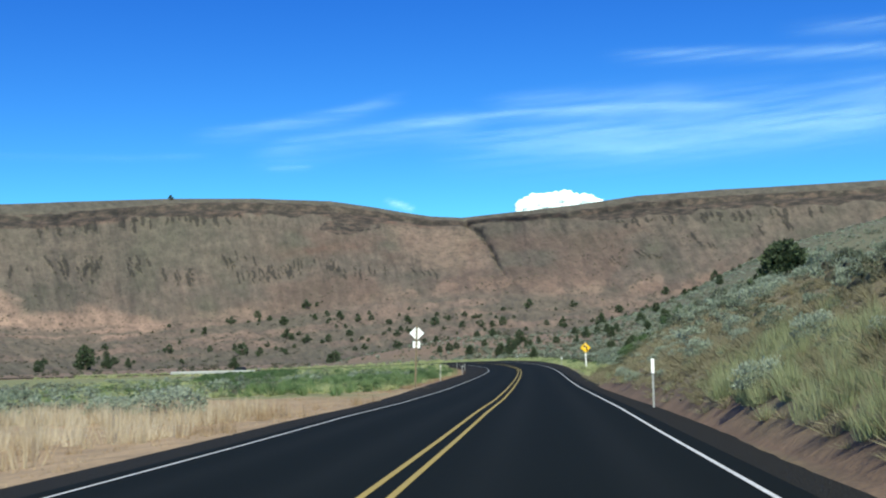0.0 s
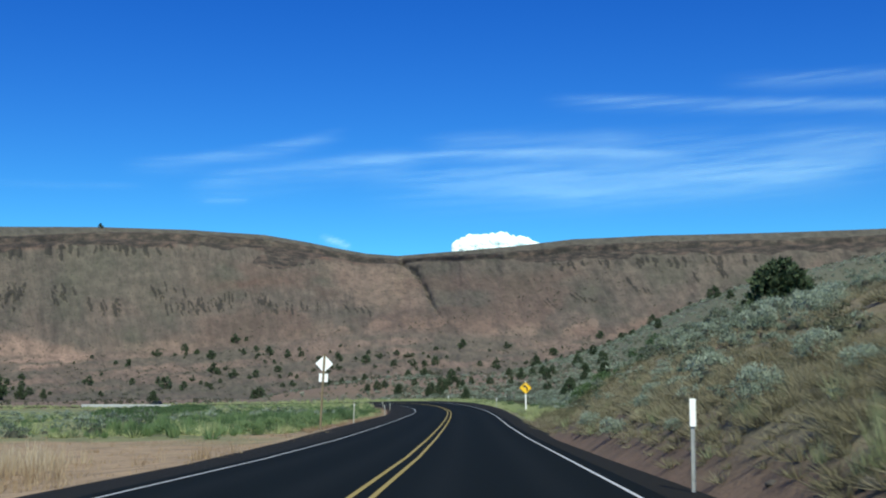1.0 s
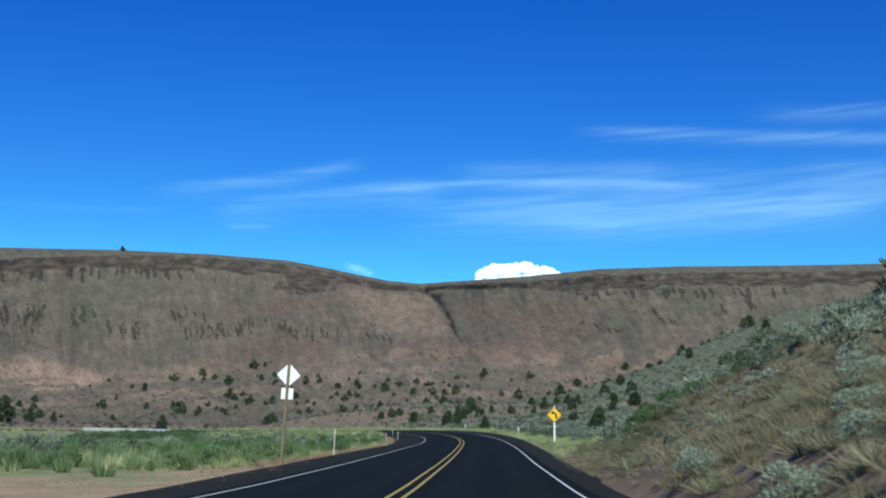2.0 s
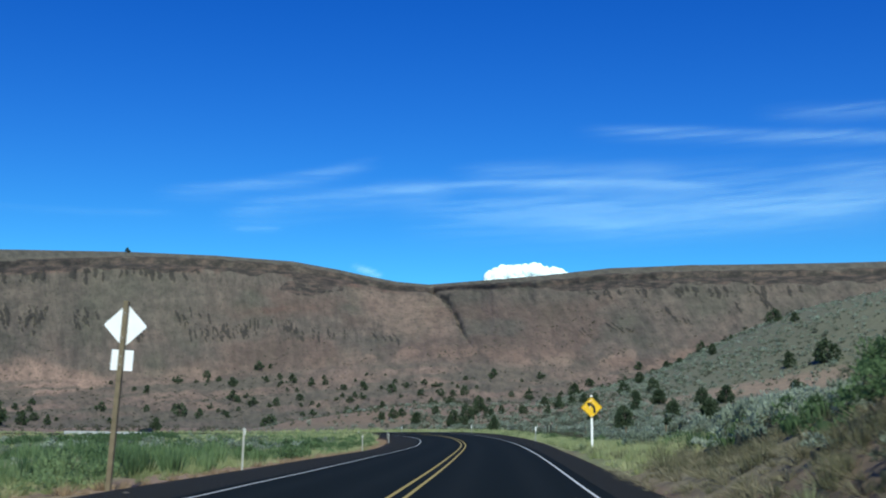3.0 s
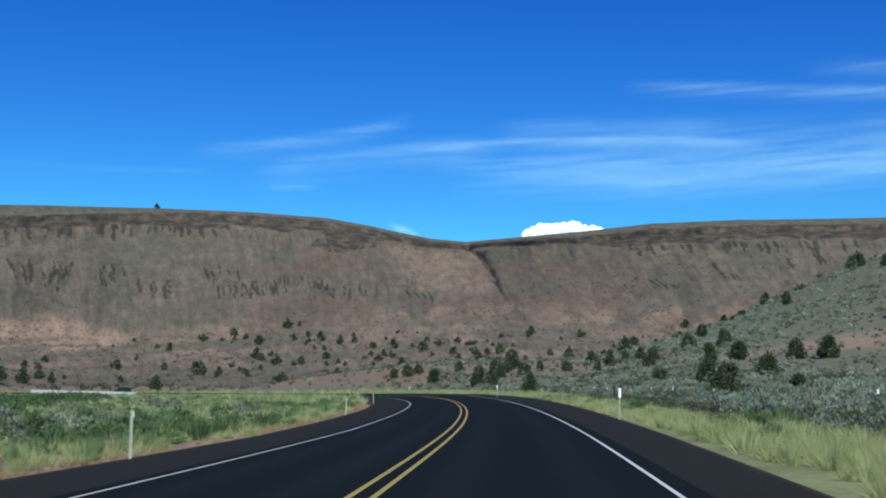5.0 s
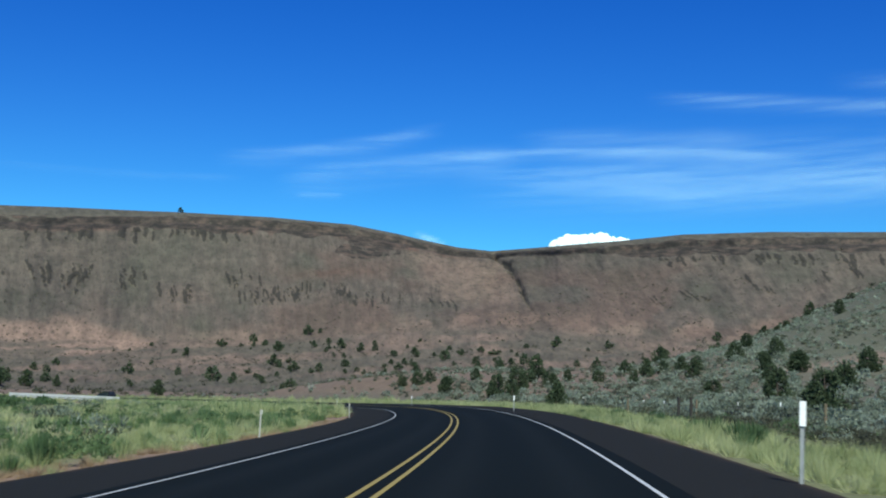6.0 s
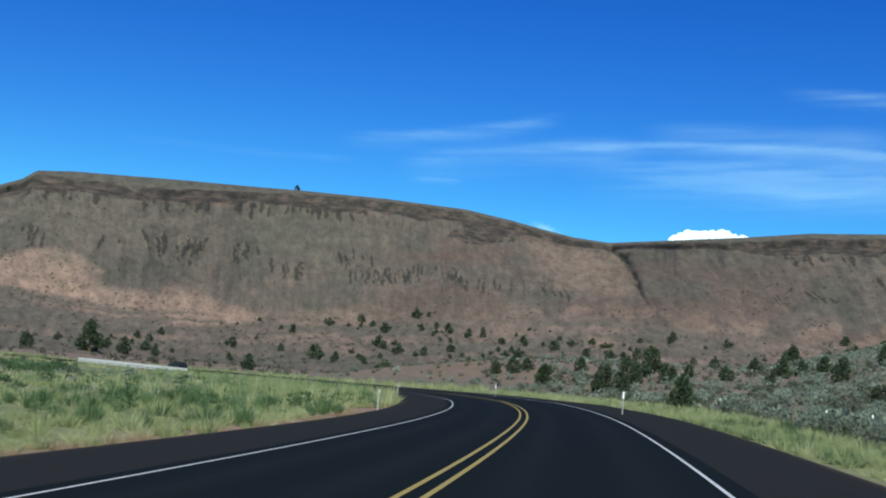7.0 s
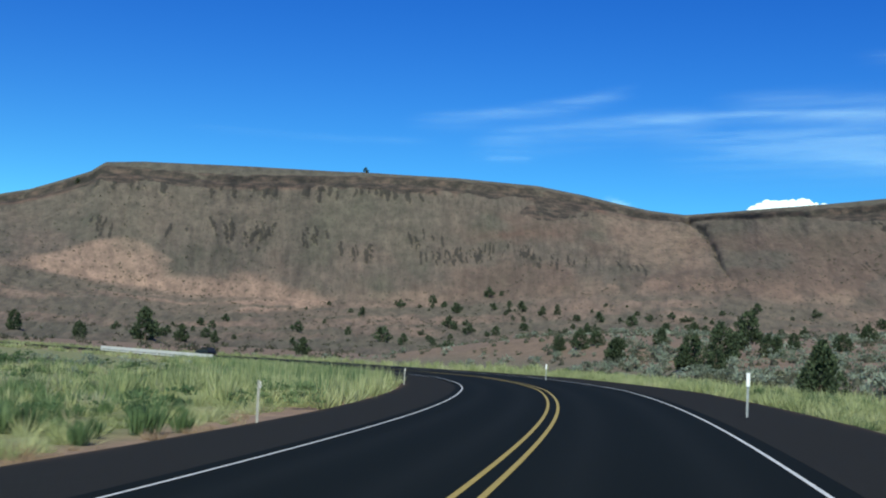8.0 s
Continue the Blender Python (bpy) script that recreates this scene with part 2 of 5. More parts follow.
ASPHALT, GRAVEL, SOIL, MESA = make_asphalt(), make_gravel(), make_soil(), make_mesa()
WHITE_LINE, YELLOW_LINE = make_paint("white road paint", (0.70, 0.71, 0.70)), make_paint("yellow road paint", (0.42, 0.31, 0.055))
WEED_GREEN = leafy("green weeds", [(0.0, (0.066, 0.118, 0.046)), (0.5, (0.160, 0.248, 0.100)), (1.0, (0.300, 0.385, 0.180))], 0.75, 0.42)
WEED_YELLOW = leafy("yellow-green grass", [(0.0, (0.205, 0.25, 0.094)), (0.5, (0.40, 0.44, 0.205)), (1.0, (0.64, 0.63, 0.36))], 0.75, 0.42)
STRAW = leafy("dry straw", [(0.0, (0.26, 0.18, 0.10)), (0.5, (0.42, 0.31, 0.19)), (1.0, (0.60, 0.48, 0.33))], 0.75, 0.42)
BUNCH = leafy("bunch grass", [(0.0, (0.160, 0.144, 0.084)), (0.5, (0.262, 0.236, 0.145)), (1.0, (0.40, 0.36, 0.24))], 0.75, 0.42)
OLIVE_GRASS = leafy("olive grass", [(0.0, (0.085, 0.088, 0.046)), (0.5, (0.175, 0.172, 0.094)), (1.0, (0.31, 0.29, 0.175))], 0.75, 0.42)
# the two low stops keep bush cores dark, as shade painted between the sprays
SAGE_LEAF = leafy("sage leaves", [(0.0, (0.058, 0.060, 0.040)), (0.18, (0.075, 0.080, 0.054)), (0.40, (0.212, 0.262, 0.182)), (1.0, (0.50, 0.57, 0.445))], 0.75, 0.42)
WEED_DARK = leafy("dark green weeds", [(0.0, (0.042, 0.078, 0.0312)), (0.5, (0.09, 0.156, 0.06)), (1.0, (0.168, 0.252, 0.102))], 0.75, 0.42)
BANK_WEED = leafy("bank weeds", [(0.0, (0.165, 0.195, 0.095)), (0.5, (0.31, 0.345, 0.185)), (1.0, (0.49, 0.50, 0.31))], 0.75, 0.42)
OLIVE_LEAF = leafy("olive shrub leaves", [(0.0, (0.066, 0.0726, 0.0418)), (0.5, (0.121, 0.127, 0.077)), (1.0, (0.198, 0.198, 0.127))], 0.75, 0.35)
PALE_GRASS = leafy("pale seeding grass", [(0.0, (0.24, 0.23, 0.13)), (0.5, (0.40, 0.385, 0.24)), (1.0, (0.58, 0.55, 0.38))], 0.75, 0.42)
PALE_STRAW = leafy("pale dry stalks", [(0.0, (0.374, 0.297, 0.187)), (0.5, (0.572, 0.473, 0.33)), (1.0, (0.77, 0.682, 0.517))], 0.75, 0.42)
SHRUB_LEAF = leafy("dark shrub leaves", [(0.0, (0.035, 0.038, 0.022)), (0.5, (0.065, 0.068, 0.04)), (1.0, (0.11, 0.11, 0.07))])
JUNIPER_LEAF = leafy("juniper scales", [(0.0, (0.026, 0.041, 0.019)), (0.5, (0.049, 0.077, 0.034)), (1.0, (0.086, 0.120, 0.055))], 0.75, 0.2, False)
BARK = plain("bark", (0.09, 0.07, 0.055), 0.9, scale=8, relief=0.6)
POST_WOOD = plain("weathered post wood", (0.16, 0.125, 0.075), 0.85, scale=5, relief=0.4)
POST_DARK = plain("dark weathered wood", (0.030, 0.026, 0.022), 0.9, scale=6, relief=0.5)
POST_GREY = plain("weathered white plastic", (0.40, 0.395, 0.36), 0.6, vary=0.1, scale=4)
POST_WHITE = plain("white painted post", (0.80, 0.80, 0.78), 0.55, vary=0.07, scale=4)
SIGN_BACK = plain("bare aluminium sheet", (0.86, 0.87, 0.88), 0.45, 0.0, vary=0.05, scale=3, relief=0.03)
SIGN_YELLOW = plain("yellow sign sheeting", (0.80, 0.47, 0.01), 0.45, vary=0.07, scale=5, relief=0.02)
SIGN_BLACK = plain("black sign ink", (0.006, 0.006, 0.006), 0.8, vary=0.2, relief=0.0)
SCUFF = plain("scuffed pale sheeting", (0.75, 0.72, 0.62), 0.6, vary=0.1, relief=0.0)
STEEL = plain("galvanised steel", (0.42, 0.43, 0.43), 0.5, 0.6, vary=0.15)
RAIL_WHITE = plain("pale concrete rail", (0.58, 0.58, 0.55), 0.7, vary=0.1, scale=0.8)
ROCK = plain("basalt rock", (0.07, 0.06, 0.052), 0.9, scale=3, relief=0.5)
FENCE_STEEL = plain("dark painted steel", (0.06, 0.07, 0.06), 0.6, 0.3)
REFLECTOR = plain("white reflector", (0.88, 0.89, 0.88), 0.35, vary=0.05, relief=0.0)
CIRRUS, CUMULUS = make_cloud("cirrus ice", (0.68, 0.95, 0.98)), make_cloud("cumulus", (0.82, 0.96, 0.98))

# ---------------------------------------------------------------- road line in plan
STEP = 1.0
_s = np.arange(-160.0, 640.0, STEP)
_k = np.interp(_s, [100, 110, 145, 155, 214, 245, 310, 340, 450, 490], [0, 0.0004, 0.0004, 0.0011, 0.0012, 0.0034, 0.0036, 0.0048, 0.0048, 0.0])
_head = np.cumsum(_k) * STEP
_x = -2.44 - np.cumsum(np.sin(_head)) * STEP + np.interp(_s, [20, 60, 110, 150, 180, 220, 260], [-0.26, 0.0, 0.0, 0.02, 0.03, 0.10, 0.12])
_y = -160.0 + np.cumsum(np.cos(_head)) * STEP
_z = np.interp(_y, [-160, 0, 15.7, 27, 37, 48, 61, 78, 97, 108, 128, 168, 194, 221, 262, 300, 340, 420],
               [1.6, 0.48, 0.26, 0.12, -0.03, -0.17, -0.40, -0.64, -0.80, -0.85, -0.92, -1.15, -1.21, -1.28, -1.36, -1.75, -2.35, -3.6])
_tilt = np.interp(_s, [100, 120, 165, 220, 300, 420, 460], [0.003, 0.018, 0.047, 0.058, 0.058, 0.05, 0.0])  # the bend is banked


def road_point(s, u, lift=0.0):
    """World places at arc length s and offset u to the right of the centre line."""
    s, u = np.asarray(s, float), np.asarray(u, float)
    h = np.interp(s, _s, _head)
    x, y, z = np.interp(s, _s, _x), np.interp(s, _s, _y), np.interp(s, _s, _z)
    return np.stack([x + u * np.cos(h), y + u * np.sin(h), z + lift + u * np.interp(s, _s, _tilt)], -1)


def road_coords(x, y):
    x, y = np.asarray(x, float).ravel(), np.asarray(y, float).ravel()
    s, u = np.empty(len(x)), np.empty(len(x))
    px, py, ph = _x[::2], _y[::2], _head[::2]
    for a in range(0, len(x), 4000):
        dx, dy = x[a:a + 4000, None] - px, y[a:a + 4000, None] - py
        i = np.argmin(dx * dx + dy * dy, 1)
        j = np.arange(len(i))
        along = -dx[j, i] * np.sin(ph[i]) + dy[j, i] * np.cos(ph[i])
        s[a:a + 4000] = _s[::2][i] + along
        u[a:a + 4000] = dx[j, i] * np.cos(ph[i]) + dy[j, i] * np.sin(ph[i])
    return s, u


def shoulder_width(s, side):
    if side < 0:
        return np.interp(s, [20, 60, 87, 125, 200, 240], [1.1, 1.5, 2.3, 2.8, 3.3, 3.2])
    return np.interp(s, [20, 50, 75, 130, 160, 200, 235, 260], [0.85, 1.0, 1.1, 1.4, 1.9, 2.6, 3.2, 3.2])


# ---------------------------------------------------------------- ground
def ground_z(x, y):
    shape = np.shape(x)
    x, y = np.asarray(x, float).ravel(), np.asarray(y, float).ravel()
    s, u = road_coords(x, y)
    zr = np.interp(s, _s, _z) + np.clip(u, -7, 7) * np.interp(s, _s, _tilt)
    a = np.abs(u)
    z = zr - 0.10 - np.where(u > 0, 0.16 * smooth((s - 95) / 25), 0.16) * smooth((a - 5.2) / 3.0)
    # meadow on the inside of the bend lies lower
    drop = np.interp(s, [60, 130, 190, 240, 300], [0.05, 0.1, 0.15, 0.2, 0.3])
    z = z - np.where(u < 0, drop * smooth((a - 5.6) / 4.0) + 0.9 * smooth((a - 12) / 60), 0)
    # cut bank beside the lane
    bank = np.interp(y, [-60, 0, 30, 60, 84, 93, 103, 116, 130, 155], [4.0, 4.2, 4.5, 4.75, 5.1, 4.4, 2.5, 1.7, 1.0, 0.0])
    t = np.clip((u - 4.75 - 0.65 * smooth((y - 75) / 15)) / 11.0, 0, 1)
    rise = (1 - (1 - t) ** 2) * bank + 0.05 * np.clip(u - 16.5, 0, 60) * np.clip(bank / 5, 0, 1)
    lumps = (fbm(x * 0.35, y * 0.35, 3) - 0.5) * 0.9 * smooth((u - 6.0) / 3)
    z = z + np.where(u > 0, rise + lumps * (0.35 + 0.65 * np.clip(bank / 4, 0, 1)), 0)
    # sage flat and the knoll beyond it
    crest = np.interp(x, [0, 20, 41, 65, 91, 105, 150, 260, 400], [0, 1.0, 5, 13.5, 26, 31, 41, 56, 62])
    z = z + 9 * smooth((y - 238) / 230) * smooth((x + 90) / 70) * np.where(u > 0, smooth((u - 8) / 25), 0)
    z = z + crest * smooth((y - 225) / 260) * (1 - 0.5 * smooth((y - 520) / 500))
    z = z + np.where(x > 5, 1, 0) * smooth((x - 8) / 30) * 1.6 * smooth((y - 110) / 60)
    z = z + (fbm(x * 0.11, y * 0.11, 9) - 0.5) * 0.7 * smooth((a - 9) / 12)
    return z.reshape(shape)


def bare_band(x, y):
    """Strip of bare pinkish earth along the foot of the knoll."""
    edge = 26 * (fbm(x * .05, y * .05, 5) - 0.5)
    return smooth((x - 26) / 10) * smooth((92 - x) / 20) * smooth((y + edge - 326) / 9) * smooth((362 + edge - y) / 9)


def build_ground():
    def spread(stops):
        return np.concatenate([np.arange(a, b, st) for a, b, st in stops])
    gx = spread([(-4800, -600, 600), (-600, -200, 40), (-200, -60, 8), (-60, -20, 2), (-20, 26, 0.6), (26, 70, 2), (70, 200, 6),
                 (200, 600, 40), (600, 4801, 600)])
    gy = spread([(-4800, -400, 800), (-400, -40, 30), (-40, 10, 4), (10, 130, 0.9), (130, 260, 1.6), (260, 520, 5), (520, 1000, 30), (1000, 4801, 600)])
    X, Y = np.meshgrid(gx, gy)
    Z = ground_z(X, Y)
    s, u = road_coords(X, Y)
    s, u, x, y = s, u, X.ravel(), Y.ravel()
    n = fbm(x * 0.09, y * 0.09, 21)
    tan, straw = np.array([0.33, 0.235, 0.145]), np.array([0.30, 0.205, 0.125])
    green, pinkish = np.array([0.17, 0.19, 0.08]), np.array([0.25, 0.165, 0.115])
    sagey, brown = np.array([0.088, 0.082, 0.055]), np.array([0.205, 0.172, 0.106])
    c = np.tile(green, (len(x), 1))
    def lay(col, w):
        nonlocal c
        w = np.clip(w, 0, 1)[:, None]
        c = c * (1 - w) + col * w
    left = u < 0
    lay(sagey, np.where(left, smooth((-u - 60) / 40), 0))
    lay(tan, np.where(left, smooth((94 - y + 44 * (n - .5) + 0.5 * (u + 8)) / 9) * smooth((27 + 36 * (n - .5) + u) / 6), 0))
    lay(pinkish, np.where(left, smooth((10.2 + 3 * (n - .5) + u) / 1.4), 0) * smooth((s - 90) / 15))
    lay(sagey, np.where(left, 0, smooth((u - 8.5) / 3)))
    lay(brown, np.where(left, 0, smooth((118 - y) / 12) * smooth((u - 4.6) / 1.5)))
    lay(straw * 0.62, np.where(left, 0, smooth((110 - y) / 12) * smooth((n - 0.52) * 6)))
    lay(pinkish * np.array([0.50, 0.46, 0.44]), np.where(left, 0, smooth((u - 4) / .5) * smooth((6.1 - 0.5 * smooth((s - 95) / 20) + 1.7 * smooth((s - 150) / 50) + 2 * (n - .5) - u) / 0.8)))
    lay(np.array([0.114, 0.113, 0.080]), np.where(left, 0, 0.85 * smooth((y - 175) / 60) * smooth((u - 12) / 6)))
    lay(np.array([0.112, 0.121, 0.074]), np.where(x > 15, 0.8 * smooth((y - 290) / 60), 0))
    lay(np.array([0.225, 0.165, 0.118]), bare_band(x, y))
    lay(np.array([0.172, 0.118, 0.084]), np.where(left, 0, smooth((y - 262) / 40) * smooth((45 - x) / 40) * smooth((u - 14) / 10)))
    ob = new("ground", array_mesh("ground", np.stack([x, y, Z.ravel()], -1), grid_faces(len(gy), len(gx)), [SOIL], {"earth": c}, smooth_faces=True))
    tagged(ob, "dry high-desert ground of tan dirt and sparse grass", "ground", kind="structure")


build_ground()


# ---------------------------------------------------------------- mesa
MESA_EYE = (-1.0, 115.0, 0.4)


def reach(x, y):
    """How far the land beyond the bend draws back from the bend: a factor on the distance from MESA_EYE."""
    dx, dy = np.asarray(x, float) - MESA_EYE[0], np.asarray(y, float) - MESA_EYE[1]
    return reach_polar(np.hypot(dx, dy), np.degrees(np.arctan2(-dx, dy)))


def reach_polar(rad, a):
    most = np.interp(a, [-58, -8, 0, 5, 10, 16, 20, 25, 58], [1.2, 1.2, 1.3, 1.45, 1.65, 1.75, 1.7, 1.5, 1.5])
    return 1 + (most - 1) * smooth((rad - np.interp(a, [-8, 0, 6], [430, 300, 150])) / np.interp(a, [0, 6], [320, 230]))


def build_mesa():
    az = np.concatenate([np.arange(-58, -24, 0.7), np.arange(-24, -0.5, 0.09), np.arange(-0.5, 4.2, 0.045), np.arange(4.2, 36, 0.075), np.arange(38, 58.1, 0.7)])
    sky_el = np.interp(az, [-58, -25, -16.4, -9.6, -5.6, -2.7, -1, 1.2, 3.4, 5, 6.5, 8, 10.2, 14, 18.2, 23.2, 26.7, 28.3, 29.8, 30.4, 31.5, 33, 36, 58],
                       [7.0, 7.5, 7.6, 7.7, 7.6, 7.3, 7.15, 6.95, 6.75, 6.88, 7.15, 7.45, 7.8, 7.98, 8.0, 7.87, 7.72, 7.66, 7.5, 7.05, 6.6, 6.0, 5.2, 4.5])
    base_el = np.interp(az, [-58, -4.2, 0, 4, 9.4, 15, 21, 25, 29, 33, 58], [2.5, 2.7, 3.0, 3.05, 2.6, 2.1, 1.9, 1.8, 2.2, 2.7, 2.7])
    wob = fbm(az * 0.35, az * 0, 31, 5) - 0.5
    rim_r = np.interp(az, [-58, -8, -2, 1.5, 3.2, 5, 8, 15, 30, 33, 58], [1080, 1060, 1120, 1260, 1330, 1200, 1060, 1010, 1000, 1060, 1300]) + 60 * wob
    base_r = np.interp(az, [-58, -6, 2, 8, 58], [760, 760, 800, 720, 700]) + 50 * wob
    rim_gap = np.interp(az, [-58, -10, -3, 1, 3.4, 6, 10, 58], [0.22, 0.26, 0.22, 0.12, 0.08, 0.12, 0.12, 0.12])
    rim_gap = rim_gap + 0.34 * np.exp(-((az - 24.5) / 5) ** 2) + 0.06
    z_of = lambda r, el: MESA_EYE[2] + r * np.tan(np.radians(el))
    rows_r, rows_z, rows_v = [], [], []
    # fan, slope, rim cliff, plateau
    for f in np.linspace(0, 1, 46):
        rows_r.append(300 + (base_r - 300) * f)
        rows_z.append(-5.5 + (z_of(base_r, base_el) + 5.5) * (0.52 * f + 0.48 * f ** 2.2))
        rows_v.append(f - 1.0)
    cliff = 5.0
    for f in np.linspace(0.012, 1, 84):
        rows_r.append(base_r + (rim_r - base_r) * f)
        z0, z1 = z_of(base_r, base_el), z_of(rim_r, sky_el - rim_gap) - cliff
        rows_z.append(z0 + (z1 - z0) * (0.80 * f + 0.20 * f ** 2.4))
        rows_v.append(f)
    for f, dr in ((0.35, 1.0), (0.7, 2.0), (1.0, 3.5)):
        rows_r.append(rim_r + dr)
        rows_z.append(z_of(rim_r, sky_el - rim_gap) - cliff * (1 - f))
        rows_v.append(1.0 + 0.02 * f)
    for f in (0.15, 0.4, 0.7, 1.0):
        r = rim_r + 4 + 150 * f
        rows_r.append(r)
        rows_z.append(z_of(rim_r, sky_el - rim_gap) + (z_of(rim_r + 154, sky_el) - z_of(rim_r, sky_el - rim_gap)) * f ** 0.8)
        rows_v.append(1.1 + f * 0.1)
    for dr, dz in ((260, 2), (500, -6), (900, -30)):
        rows_r.append(rim_r + dr)
        rows_z.append(z_of(rim_r + 154, sky_el) + dz)
        rows_v.append(1.5 + 0 * az)
    r = np.array([np.broadcast_to(q, az.shape) for q in rows_r])
    z = np.array([np.broadcast_to(q, az.shape) for q in rows_z])
    v = np.array([np.broadcast_to(q, az.shape) for q in rows_v])
    a2 = np.broadcast_to(az, r.shape)
    on = smooth(v / 0.12) * smooth((1.02 - v) / 0.06)
    # rills down the face, leaning a little
    lean = a2 - (0.8 + 1.7 * smooth((2 - a2) / 4)) * (v - 0.5)
    rill = np.abs(fbm(lean * 0.9, v * 1.6, 41, 4) - 0.5) * 2
    r = r + on * (30 * (fbm(lean * 0.40, v * 1.2, 43, 3) - 0.5) - 8 * rill)
    z = z + smooth((v + 0.9) / 0.3) * (1 - smooth((v - 1) / 0.1)) * 2.4 * (fbm(a2 * 3.1, v * 14, 47, 4) - 0.5) * smooth(-v / 0.1)
    # the gully under the saddle
    g_az = np.interp(v, [-0.1, 0.02, 0.2, 0.4, 0.65, 0.9, 1.05], [-0.4, 0.2, 1.35, 1.70, 2.02, 2.62, 3.5])
    g_az = g_az + 0.55 * (fbm(v * 7, v * 0 + 3, 91, 4) - 0.5)
    w = np.interp(v, [0, 0.3, 0.7, 1.0], [0.05, 0.08, 0.15, 0.20]) * (0.5 + fbm(a2 * 3, v * 16, 92, 3))
    cut = np.exp(-((a2 - g_az) / w) ** 2) * smooth((v - 0.18) / 0.15) * smooth((1.1 - v) / 0.1)
    r = r + 8 * cut * smooth((v - 0.30) / 0.25)
    z = z - 3 * cut
    # outcrops: dark stone ribs that run down the face in clusters
    rr = np.random.default_rng(77)
    ribs = []
    for c, lo, hi, n, spread, tip in ((23.9, .44, .68, 5, .55, -.35), (22.3, .43, .66, 5, .5, .3), (20.4, .46, .62, 3, .3, -.1), (18.3, .34, .50, 4, .45, -.1), (15.6, .46, .64, 3, .4, -.25),
                                      (14.4, .30, .48, 5, .5, -.1), (12.9, .32, .50, 4, .5, -.15), (11.2, .34, .54, 5, .7, 0.), (8.9, .30, .46, 5, .9, 0.), (5.4, .26, .40, 3, .5, -.3), (28.5, .40, .6, 4, 1., .1)):
        for _ in range(n + 5):
            a0, top = c + rr.normal(0, spread), hi - rr.uniform(0, .08)
            ribs.append((a0, top, a0 + tip * rr.uniform(.5, 1.4), top - (hi - lo) * rr.uniform(.5, 1.15), rr.uniform(.024, .062)))
    for c, lo, hi, run in ((-4.1, .30, .48, -.7), (-5.2, .36, .56, -1.1), (-6.3, .36, .46, -.5), (-8.3, .42, .70, -.9), (-9.2, .42, .58, -.5), (-11.6, .5, .74, -.6), (-13.0, .6, .8, -.5)):
        for _ in range(2):
            a0 = c + rr.normal(0, .12)
            ribs.append((a0, hi, a0 + run, lo + rr.uniform(0, .06), rr.uniform(.035, .06)))
    for c in np.concatenate([rr.uniform(14.0, 25, 34), rr.uniform(25, 30, 8), rr.uniform(-15, -4, 26)]):
        top = .965 if c > 0 else .90
        ribs.append((c, top, c + rr.normal(-.03 if c > 0 else -.2, .06), top - rr.uniform(.05, .17), rr.uniform(.04, .10)))
    rib = np.zeros_like(a2)
    jag = 0.22 * (fbm(a2 * 2.2, v * 30, 95, 3) - 0.5)
    for a0, v0, a1, v1, w in ribs:
        cols = np.where((az > min(a0, a1) - .6) & (az < max(a0, a1) + .6))[0]
        sub, vv = a2[:, cols], v[:, cols]
        t = (v0 - vv) / (v0 - v1)
        line = a0 + (a1 - a0) * t + jag[:, cols]
        body = np.exp(-(np.abs(sub - line) / (w * (0.55 + 0.8 * np.sin(np.pi * np.clip(t, 0, 1))))) ** 2.5) * smooth(t / .12) * smooth((1 - t) / .25)
        rib[:, cols] = np.maximum(rib[:, cols], body)
    torn = smooth((fbm(a2 * 5.5, v * 34, 53, 3) - 0.34) * 7)
    gate = smooth((fbm(a2 * 0.85, v * 2.6, 59, 4) - 0.47) * 9)
    stony = gate * np.exp(-((v - 0.40) / 0.16) ** 2) * smooth((a2 - 4) / 2) * smooth((12.5 - a2) / 2)
    crag = np.clip(0.55 * stony + 0.4 * gate * np.exp(-((v - 0.86) / 0.07) ** 2), 0, 1) * smooth(v / 0.15) * (v < 0.97)
    # rim strata: thick at the left bluff and the right cliffs, thin towards the saddle
    broken = fbm(a2 * 1.4, v * 6, 61, 4)
    thick = np.interp(az, [-58, -16, -6, -3.2, -2.6, -1.5, 3.5, 4.2, 6.8, 7.6, 9.4, 10.6, 14, 24, 29, 33, 58],
                      [.08, .10, .115, .10, .04, .015, .008, .03, .04, .10, .13, .06, .075, .07, .09, .06, .06])
    depth = thick * (0.55 + 0.9 * fbm(az * 0.9, az * 0, 60, 4)) + 0.05 * (broken - 0.5)
    rim = smooth((v - 1.0 + depth) / 0.018) * (v < 1.024) * (0.62 + 0.38 * smooth((fbm(a2 * 1.1, v * 34, 94, 3) - 0.42) * 8))
    blot = smooth((np.exp(-((a2 - 9.0 + 7 * (v - .9)) / 1.5) ** 2 - ((v - .86) / .09) ** 2) + 0.7 * (broken - 0.5) - 0.36) * 7) * (v < 1.01)
    rim = np.clip(np.maximum(rim, 0.85 * blot * (0.4 + 0.6 * torn)), 0, 1)
    # gully line darkened by colour: bare stone plus the shade of its wall
    gully = smooth((cut - 0.30) * 3) * (0.30 + 0.70 * smooth((fbm(a2 * 5, v * 22, 93, 4) - 0.40) * 8)) * smooth((v - 0.30) / 0.15) * smooth((1.04 - v) / 0.08)
    head = np.exp(-((a2 - 2.5 + 2.5 * (v - .93)) / 0.42) ** 2 - ((v - .93) / .045) ** 2)
    rock = np.clip(0.85 * rib * (0.45 + 0.55 * torn) + 0.62 * gully + 0.5 * head, 0, 1)
    r = r - on * 4 * rib * torn
